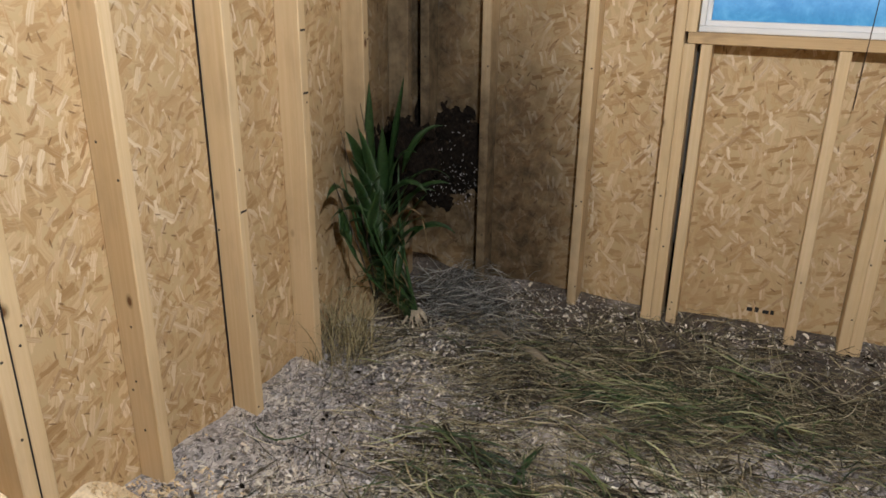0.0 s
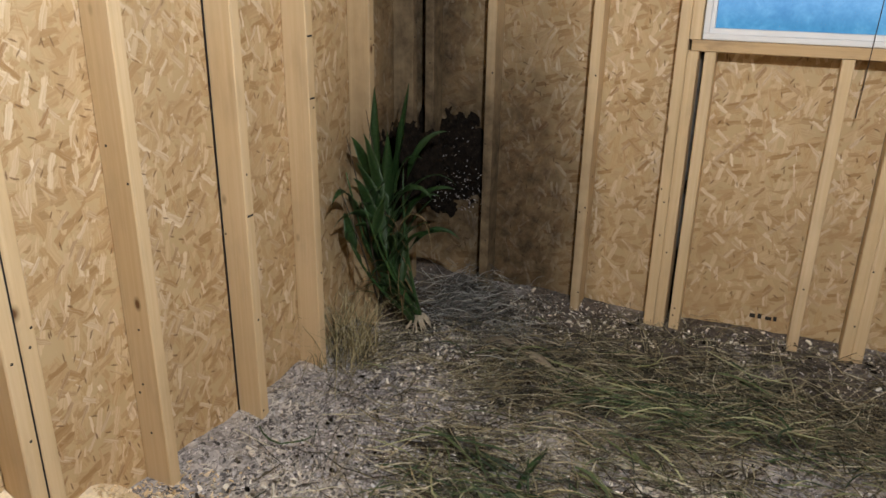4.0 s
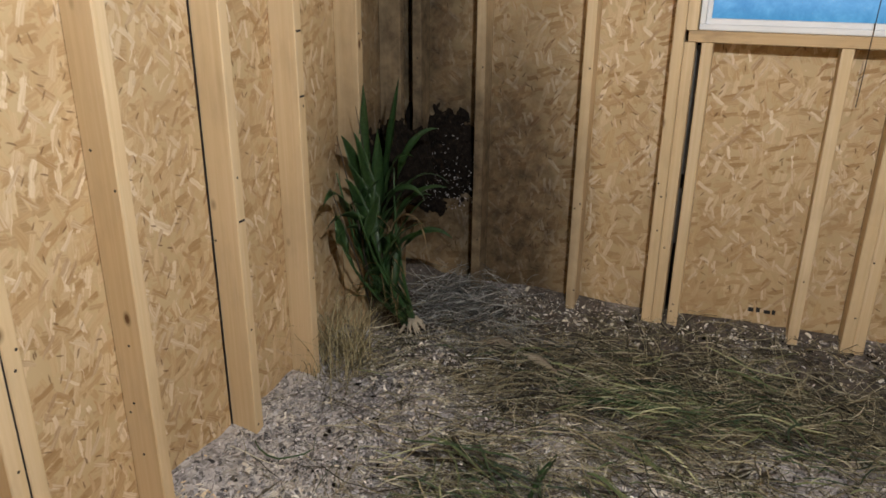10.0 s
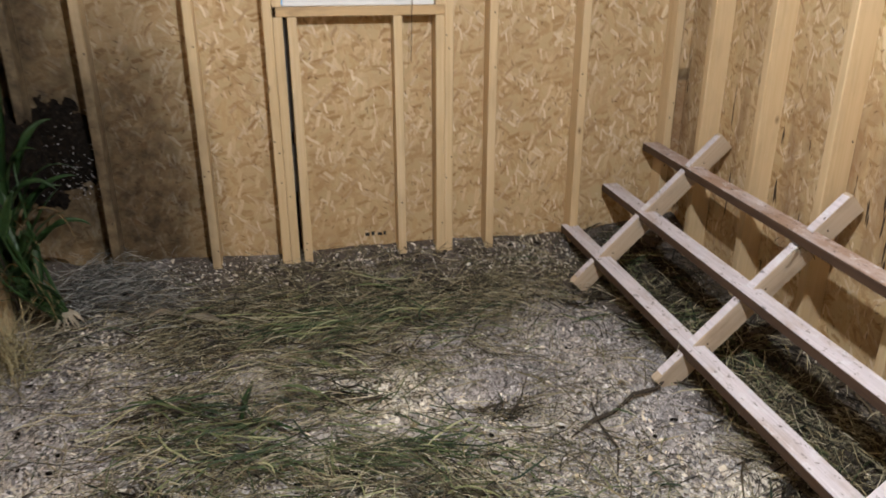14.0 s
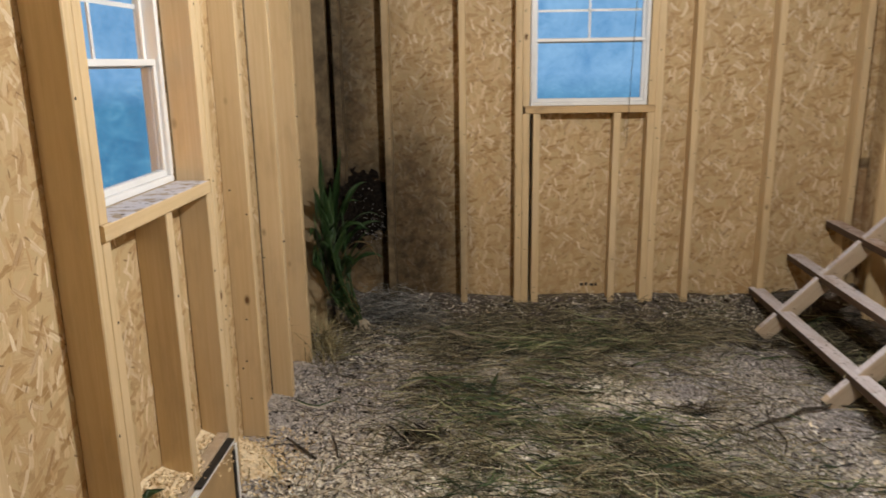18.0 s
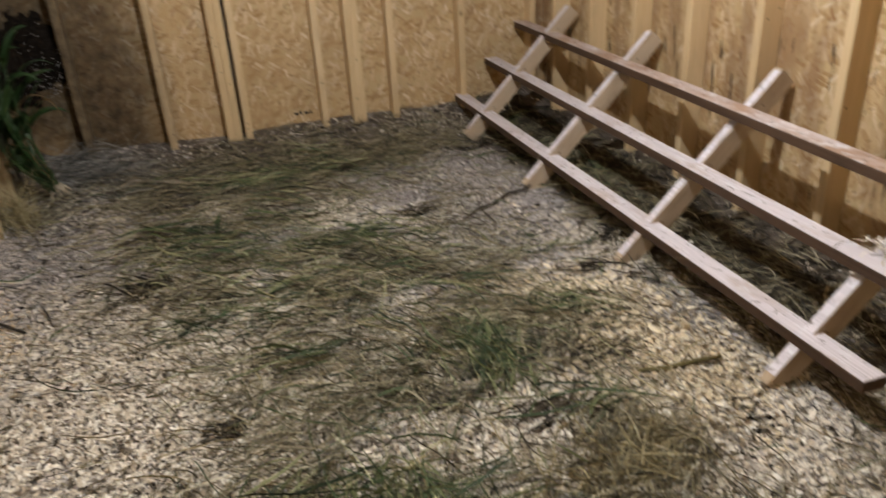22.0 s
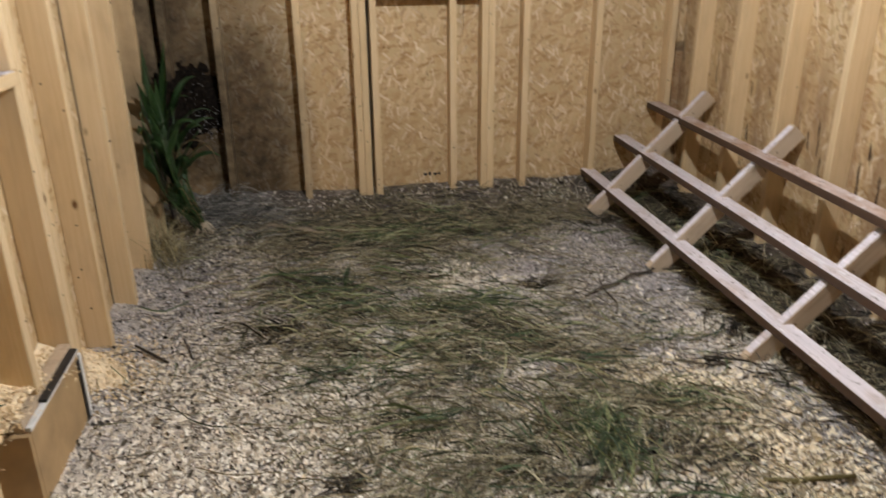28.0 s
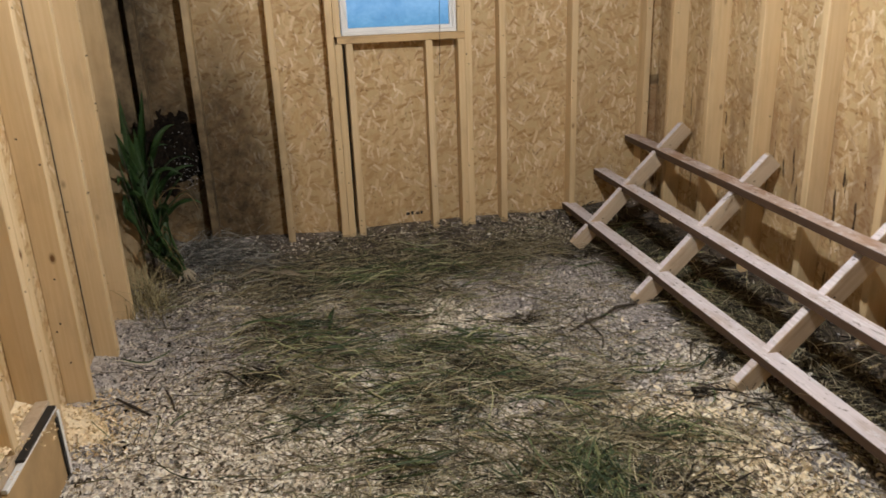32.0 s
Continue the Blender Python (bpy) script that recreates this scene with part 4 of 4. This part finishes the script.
rest("corn_leaf", blade(lying([(-0.74, 1.63, 0), (-0.66, 1.70, 0.012), (-0.58, 1.72, 0.016), (-0.50, 1.66, 0.012), (-0.42, 1.60, 0.004)], 0.012), 0.030, 0.5, 0.2), LEAF, "curled green corn leaf on the litter", "leaf")
rest("corn_leaf", blade(lying([(-0.62, 1.93, 0.02), (-0.64, 1.84, 0.018), (-0.65, 1.75, 0.010), (-0.62, 1.66, 0.004)], 0.012), 0.024, 0.5, 0.1), LEAF, "narrow green leaf on the litter", "leaf")
rest("corn_leaf", blade(lying([(0.28, 0.66, 0.004), (0.36, 0.655, 0.010), (0.44, 0.645, 0.008), (0.50, 0.62, 0.002)], 0.012), 0.022, 0.5, 0.1), LEAF, "small green leaf on the litter", "leaf")
rest("corn_husk", blade(lying([(-1.08, 2.50, 0.006), (-0.99, 2.52, 0.018), (-0.90, 2.50, 0.012), (-0.82, 2.46, 0.020), (-0.74, 2.42, 0.008), (-0.66, 2.38, 0.002)], 0.010), 0.050, 0.9, 0.5), HUSK, "pale dry corn husk curled on the litter", "husk")
rest("corn_husk", blade(lying([(-0.78, 2.44, 0.002), (-0.72, 2.43, 0.016), (-0.64, 2.44, 0.004)], 0.010), 0.036, 0.9, 0.4), HUSK, "small torn pale husk on the litter", "husk")
rest("corn_husk", blade(lying([(-0.50, 0.97, 0.002), (-0.44, 0.98, 0.012), (-0.38, 0.99, 0.004)], 0.010), 0.020, 0.9, 0.4), HUSK, "pale scrap of husk on the litter", "husk")


# ---- the bundle of corn plants in the corner ----
def corn_bundle():
    ob = empty("corn_plant", pose(-1.335, 2.505, 0.06), "bundle of uprooted green corn plants leaning into the blackened corner", "plant")
    rnd = random.Random(11)

    def held(points):
        """Keep a leaf off the stud and the boards."""
        return [(max(-0.155 if y < -0.02 else -0.235, x), min(y, 0.28), max(z, -0.01)) for x, y, z in points]

    def stem(t, tall, out, side):
        """The bundle bends over to the stud behind it: steep above, slanting at its foot."""
        return Vector((out * math.sin(min(t * 1.25, 1.0) * math.pi / 2), side * t, tall * t))

    for k in range(16):
        foot = Vector((rnd.uniform(-0.025, 0.020), rnd.uniform(-0.025, 0.025), 0.0))
        tall, out, side = rnd.uniform(0.40, 0.72), rnd.uniform(-0.19, -0.07), rnd.uniform(-0.30, 0.05)
        pts = held([foot + stem(t, tall, out, side) for t in (0, 0.12, 0.25, 0.4, 0.6, 0.8, 1.0)])
        part("stalk", rod(pts, [0.0085, 0.008, 0.0075, 0.006, 0.005, 0.004, 0.002]), LEAF, ob, smooth=True)
        for j in range(2):
            t = 0.45 + 0.28 * j + rnd.uniform(-0.10, 0.10)
            turn = rnd.uniform(0, 6.28)
            way = (0.42 * math.cos(turn), 0.50 * math.sin(turn) - 0.10, 1.0)
            leaf = arc(foot + stem(t, tall, out, side), way, rnd.uniform(0.18, 0.34), rnd.uniform(0.2, 2.2), 11, rnd.uniform(-0.4, 0.4))
            part("leaf", blade(held(leaf), rnd.uniform(0.026, 0.050), 0.35, 0.14, rnd.uniform(-1.4, 1.4)), LEAF, ob, smooth=True)
    # the tall blades at the top, broad ones that arch over, and one that hangs along the wall
    for start, way, length, droop, width in (((-0.150, -0.06, 0.58), (-0.03, 0.02, 1), 0.34, 0.05, 0.046), ((-0.120, 0.02, 0.48), (0.10, 0.08, 1), 0.45, 0.15, 0.056), ((-0.125, -0.02, 0.46), (0.02, -0.02, 1), 0.30, 0.2, 0.062),
                                             ((-0.120, -0.08, 0.36), (-0.06, -0.50, 0.75), 0.34, 1.5, 0.064), ((-0.125, -0.05, 0.30), (-0.08, -0.42, 0.8), 0.30, 1.7, 0.056), ((-0.100, -0.03, 0.44), (0.22, 0.02, 0.7), 0.24, 2.6, 0.046),
                                             ((-0.110, -0.06, 0.46), (-0.02, -0.30, 0.9), 0.24, 2.8, 0.050), ((-0.090, 0.02, 0.34), (0.20, 0.06, 0.9), 0.26, 2.0, 0.044), ((-0.070, 0.02, 0.40), (0.42, 0.10, 0.9), 0.26, 1.4, 0.048), ((-0.060, 0.04, 0.28), (0.50, 0.16, 0.8), 0.24, 1.8, 0.044), ((-0.080, -0.06, 0.30), (0.25, -0.40, 0.9), 0.26, 1.8, 0.048), ((-0.110, -0.10, 0.50), (-0.02, -0.22, 1), 0.30, 0.8, 0.050), ((-0.080, 0.06, 0.56), (0.20, 0.20, 0.9), 0.26, 1.6, 0.046), ((-0.110, -0.14, 0.40), (-0.02, -0.30, 1), 0.28, 1.0, 0.052), ((-0.100, 0.00, 0.52), (0.16, -0.02, 0.9), 0.22, 2.2, 0.040)):
        part("leaf", blade(held(arc(start, way, length, droop)), width, 0.4, 0.12, 0.8), LEAF, ob, smooth=True)
    for k in range(42):
        a = rnd.uniform(2.2, 5.0)
        p = (rnd.uniform(-0.05, 0.015), rnd.uniform(-0.04, 0.02), rnd.uniform(0.01, 0.10))
        leaf = arc(p, (0.30 * math.cos(a) - 0.34, 0.55 * math.sin(a) - 0.12, 1.0), rnd.uniform(0.16, 0.40), rnd.uniform(0.1, 1.6), 10, rnd.uniform(-0.3, 0.3))
        part("leaf", blade(held(leaf), rnd.uniform(0.008, 0.020), 0.5, 0.1, rnd.uniform(-1, 1)), LEAF, ob, smooth=True)
    for k in range(22):
        a = rnd.uniform(0, 2 * math.pi)
        r = rnd.uniform(0.7, 1.25)
        part("root", rod([(0.012 * math.cos(a) + 0.01, 0.012 * math.sin(a) - 0.01, 0.035), (0.032 * r * math.cos(a) + 0.02, 0.032 * r * math.sin(a) - 0.02, 0.018), (0.050 * r * math.cos(a + 0.4) + 0.02, 0.050 * r * math.sin(a + 0.4) - 0.03, -0.012)], [0.007, 0.004, 0.0015], 5), HUSK, ob, "pale earthy root", smooth=True)
    for k in range(22):
        a = rnd.uniform(2.3, 5.9)
        p = (rnd.uniform(-0.12, 0.02), rnd.uniform(-0.08, 0.03), rnd.uniform(0.02, 0.40))
        leaf = arc(p, (0.6 * math.cos(a), 0.6 * math.sin(a), 0.9), rnd.uniform(0.16, 0.34), rnd.uniform(1.4, 3.0), 10, rnd.uniform(-0.5, 0.5))
        part("dry_leaf", blade(held(leaf), rnd.uniform(0.005, 0.014), 0.8, 0.3, 1.0), LEAF_DRY, ob, "withered brown leaf", smooth=True)
    # bare dead stems that rise beside the leaves
    for x, y, tx, ty, tz in ((-0.11, -0.10, -0.15, -0.26, 0.78), (-0.11, -0.12, -0.14, -0.33, 0.62), (-0.08, -0.04, -0.13, -0.16, 0.86)):
        part("dead_stem", rod([(x, y, 0.10), ((x + tx) / 2, (y + ty) / 2 + 0.02, tz * 0.55), (tx, ty, tz)], [0.004, 0.003, 0.0012], 5), BARK, ob, "bare dark dead stem", smooth=True)
    return ob


corn_bundle()


# dry stems that stand against the studs beside the plants
def standing_straw():
    rnd = random.Random(3)
    n, k = 190, 6
    c, w = np.zeros((n, k, 3)), np.zeros((n, k, 3))
    for i in range(n):
        x, y = rnd.gauss(-1.47, 0.045), rnd.gauss(2.20, 0.07)
        z = float(ground_at(np.array([x]), np.array([y]))[0])
        dx, dy, h = rnd.gauss(-0.02, 0.07), rnd.gauss(0.02, 0.10), rnd.uniform(0.08, 0.30)
        for j in range(k):
            t = j / (k - 1)
            c[i, j] = (max(WEST - 0.08, x + dx * t * t * 1.6), y + dy * t * t * 1.6, z + h * t * (1 - 0.2 * t))
            w[i, j] = (0.0013 * (1 - 0.6 * t), 0.0006, 0)
    return tagged(part("standing_straw", ribbons("standing_straw", STRAW, c, None, w), STRAW), "dry straw stems standing against the studs", "straw", kind="stuff")


standing_straw()


# thin dry stems that stick up between the perches
def roost_stems():
    rnd = random.Random(8)
    n, k = 34, 6
    c, w = np.zeros((n, k, 3)), np.zeros((n, k, 3))
    for i in range(n):
        x, y = rnd.uniform(0.90, 1.04), rnd.uniform(-0.05, 2.3)
        z = float(ground_at(np.array([x]), np.array([y]))[0])
        dx, dy, h = rnd.gauss(-0.05, 0.06), rnd.gauss(0.0, 0.10), rnd.uniform(0.12, 0.34)
        for j in range(k):
            t = j / (k - 1)
            c[i, j] = (x + dx * t * t, y + dy * t, z + h * t * (1 - 0.15 * t))
            w[i, j] = (0.0012 * (1 - 0.6 * t), 0.0008, 0)
    return tagged(part("standing_straw", ribbons("standing_straw", STRAW, c, None, w), STRAW), "thin dry stems standing up between the perches", "straw", kind="stuff")


roost_stems()


# ---- muck caked in the corner bay ----
def muck_crust(name, along, place, label):
    """A lumpy crust stuck on the boards; along: (s, z) to a world point at depth d."""
    nx, nz = 96, 130
    s0, s1, z0, z1 = place
    bm = bmesh.new()
    grid = {}
    for j in range(nz):
        for i in range(nx):
            s, z = s0 + (s1 - s0) * i / (nx - 1), z0 + (z1 - z0) * j / (nz - 1)
            u, v = i / (nx - 1), j / (nz - 1)
            rag = 0.20 * noise.fractal((s * 8, z * 6, 4.0), 0.9, 2.0, 4)
            low = 0.31 + 0.05 * u + 0.6 * rag
            high = 0.84 - 0.04 * u + 0.55 * rag
            d = min(v - low, high - v) * 0.22
            d = min(0.045, d) + 0.016 * noise.fractal((s * 22, z * 22, 9.0), 1.0, 2.0, 4)
            if d > -0.006:
                grid[i, j] = bm.verts.new(along(s, z, max(d, -0.003)))
    for (i, j) in list(grid):
        q = [grid.get(k) for k in ((i, j), (i + 1, j), (i + 1, j + 1), (i, j + 1))]
        if all(q):
            bm.faces.new(q)
    loose = [v for v in bm.verts if not v.link_faces]
    bmesh.ops.delete(bm, geom=loose, context="VERTS")
    return tagged(part(name, bm, MUCK, smooth=True), label, "muck")


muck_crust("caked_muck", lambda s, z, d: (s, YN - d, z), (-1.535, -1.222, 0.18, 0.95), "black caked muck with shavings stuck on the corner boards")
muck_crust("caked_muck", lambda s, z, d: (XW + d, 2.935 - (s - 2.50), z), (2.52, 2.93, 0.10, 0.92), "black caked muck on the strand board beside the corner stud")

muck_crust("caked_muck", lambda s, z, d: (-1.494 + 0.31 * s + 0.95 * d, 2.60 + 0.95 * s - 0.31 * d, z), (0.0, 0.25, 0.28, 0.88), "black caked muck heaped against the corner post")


def stuck_flecks():
    n = 330
    x, z = RND.uniform(-1.56, -1.225, n), RND.normal(0.53, 0.09, n)
    k = (z > 0.41) & (z < 0.80)
    x, z = x[k], z[k]
    n = len(x)
    y = np.full(n, YN) - RND.uniform(0.020, 0.062, n)
    a, long_ = RND.uniform(0, np.pi, n), RND.uniform(0.0015, 0.0050, n)
    f = np.stack([np.cos(a), RND.normal(0, 0.3, n), np.sin(a)], 1) * long_[:, None]
    s = np.stack([-np.sin(a), RND.normal(0, 0.3, n), np.cos(a)], 1) * (long_ * 0.45)[:, None]
    c = np.stack([x, y, z], 1)
    centre = np.stack([c - f, c, c + f], 1)
    return tagged(part("stuck_shavings", ribbons("stuck_shavings", CHIP_GREY, centre, None, np.stack([s * 0.7, s, s * 0.6], 1)), CHIP_GREY), "dusty shavings stuck in the caked muck", "shavings", kind="stuff")


stuck_flecks()


# ---- the board bin under the west window and its heaps of fresh shavings ----
def low_bin():
    ob = empty("board_bin", pose(WEST + 0.005, 0.72, 0.0), "low plywood bin front with a black strip, holding shavings", "bin")
    front = part("front_panel", slab((0.0, -0.215, -0.07), (0.014, 0.200, 0.238), 0.001), PLY, ob, "plywood panel")
    part("edge", slab((0.0, -0.215, 0.240), (0.016, 0.200, 0.252), 0.002), VINYL, ob, "worn white edge")
    part("edge", slab((0.0155, 0.183, -0.07), (0.022, 0.199, 0.239), 0.001), VINYL, ob, "worn white edge")
    part("rubber_strip", slab((0.0155, 0.166, -0.07), (0.020, 0.182, 0.225), 0.001), RUBBER, ob, "black strip")
    part("rubber_strip", slab((-0.006, -0.10, 0.253), (0.020, 0.185, 0.262), 0.002), RUBBER, ob, "scuffed black strip")
    part("end_panel", slab((-0.088, -0.235, -0.07), (0.014, -0.217, 0.238), 0.001), PLY, ob, "plywood end")
    part("back_rail", slab((-0.040, -0.214, 0.205), (-0.002, 0.205, 0.270), 0.002), PINE_ROOST, ob, "pine rail")
    return ob


low_bin()


def heap(name, x0, x1, y0, y1, height, label):
    nx, ny = 16, 40
    bm = bmesh.new()
    vs = [[bm.verts.new((x0 + (x1 - x0) * i / (nx - 1), y0 + (y1 - y0) * j / (ny - 1), height(x0 + (x1 - x0) * i / (nx - 1), y0 + (y1 - y0) * j / (ny - 1)))) for i in range(nx)] for j in range(ny)]
    for j in range(ny - 1):
        for i in range(nx - 1):
            bm.faces.new((vs[j][i], vs[j][i + 1], vs[j + 1][i + 1], vs[j + 1][i]))
    return tagged(part(name, bm, CHIP_FRESH, smooth=True), label, "shavings", kind="stuff")


def bin_fill(x, y):
    return 0.27 + 0.035 * (WEST - x) / DEEP + 0.02 * noise.noise((x * 20, y * 9, 1.0)) + 0.03 * math.sin((y - 0.3) * 8)


heap("shavings_heap", XW + 0.001, WEST - 0.002, WW0 + 0.002, WW1 - 0.002, bin_fill, "fresh pale wood shavings filling the stud bay under the window")


def foot_heap(x, y):
    return -0.07 + 0.21 * math.exp(-((y - 1.13) / 0.16) ** 2 - ((x - XW) / 0.18) ** 2) + 0.008 * noise.noise((x * 30, y * 30, 3.0))


heap("shavings_heap", XW + 0.001, -1.22, 1.013, 1.55, foot_heap, "fresh pale wood shavings heaped at the foot of the studs")
shavings("fresh_shavings", CHIP_FRESH, ((-1.545, 0.48, 0.03, 0.07, 700), (-1.545, 0.78, 0.03, 0.07, 700)), "fresh shavings on the heap under the window", (0.004, 0.011), 0.006,
         lambda xs, ys: np.array([bin_fill(x, y) for x, y in zip(xs, ys)]))
shavings("fresh_shavings", CHIP_FRESH, ((-1.46, 1.17, 0.09, 0.12, 1500),), "fresh shavings on the heap at the studs' foot", (0.004, 0.011), 0.006,
         lambda xs, ys: np.maximum(np.array([foot_heap(x, y) for x, y in zip(xs, ys)]), ground_at(xs, ys)))

# a green scrap on the heap
rest("leaf_scrap", blade([(-1.56, 0.43, 0.330), (-1.54, 0.46, 0.338), (-1.52, 0.50, 0.330)], 0.045, 0.5, 0.2), LEAF, "green leaf scrap on the shavings under the window", "leaf")

# ---- small marks ----
cord = rod([(0.115, 2.838, TALL), (0.110, 2.838, 1.9), (0.092, 2.838, 1.5), (0.086, 2.838, 1.30), (0.082, 2.838, 1.17), (0.075, 2.838, 0.95)], [0.0016] * 6, 5)
tagged(part("cord", cord, BARK, smooth=True), "thin dark cord hanging before the north window", "cord")
ink = plain("stencil_ink", (0.02, 0.018, 0.016), 0.8, 0.2, 40.0)
for k, (w, h) in enumerate(((0.020, 0.016), (0.014, 0.020), (0.022, 0.014), (0.012, 0.018))):
    part("ink_bar", slab((-0.135 + 0.028 * k, YN - 0.0012, 0.150), (-0.135 + 0.028 * k + w, YN - 0.0002, 0.150 + h)), ink, wall_north)
for y, z in ((2.072, 1.18), (2.072, 0.99), (1.7295, 0.70)):
    part("ink_bar", slab((WEST + 0.0002, y - 0.013, z), (WEST + 0.0012, y + 0.013, z + 0.006)), ink, wall_west)


# straw wound round a perch and shavings caught on a support
def tuft(name, at_, radius, count, mat, label, seed):
    rnd = random.Random(seed)
    n, k = count, 7
    c, w = np.zeros((n, k, 3)), np.zeros((n, k, 3))
    for i in range(n):
        p = [at_[0] + rnd.gauss(0, radius * 0.5), at_[1] + rnd.gauss(0, radius * 0.5), at_[2] + rnd.uniform(0.001, 0.010)]
        a, bend, step = rnd.uniform(0, 6.28), rnd.gauss(0, 0.5), rnd.uniform(0.5, 1.1) * radius / 3
        for j in range(k):
            c[i, j] = p
            w[i, j] = (-math.sin(a) * 0.0014, math.cos(a) * 0.0014, rnd.uniform(-0.0008, 0.0008))
            p = [p[0] + math.cos(a) * step, p[1] + math.sin(a) * step, p[2] + rnd.gauss(0.0, 0.003) - (0.004 if j > 3 else 0)]
            a += bend * 0.5
    return tagged(part(name, ribbons(name, mat, c, None, w), mat), label, "straw", kind="stuff")


tuft("straw_tuft", (0.855, 1.76, 0.140), 0.06, 26, HAY, "straw wound round the lowest perch", 1)
tuft("straw_tuft", (1.04, 0.10, 0.345), 0.035, 40, CHIP, "pale shavings caught where a perch crosses its support", 2)
tuft("straw_tuft", (1.18, 1.70, 0.470), 0.05, 18, HAY, "straw caught on a roost support", 3)
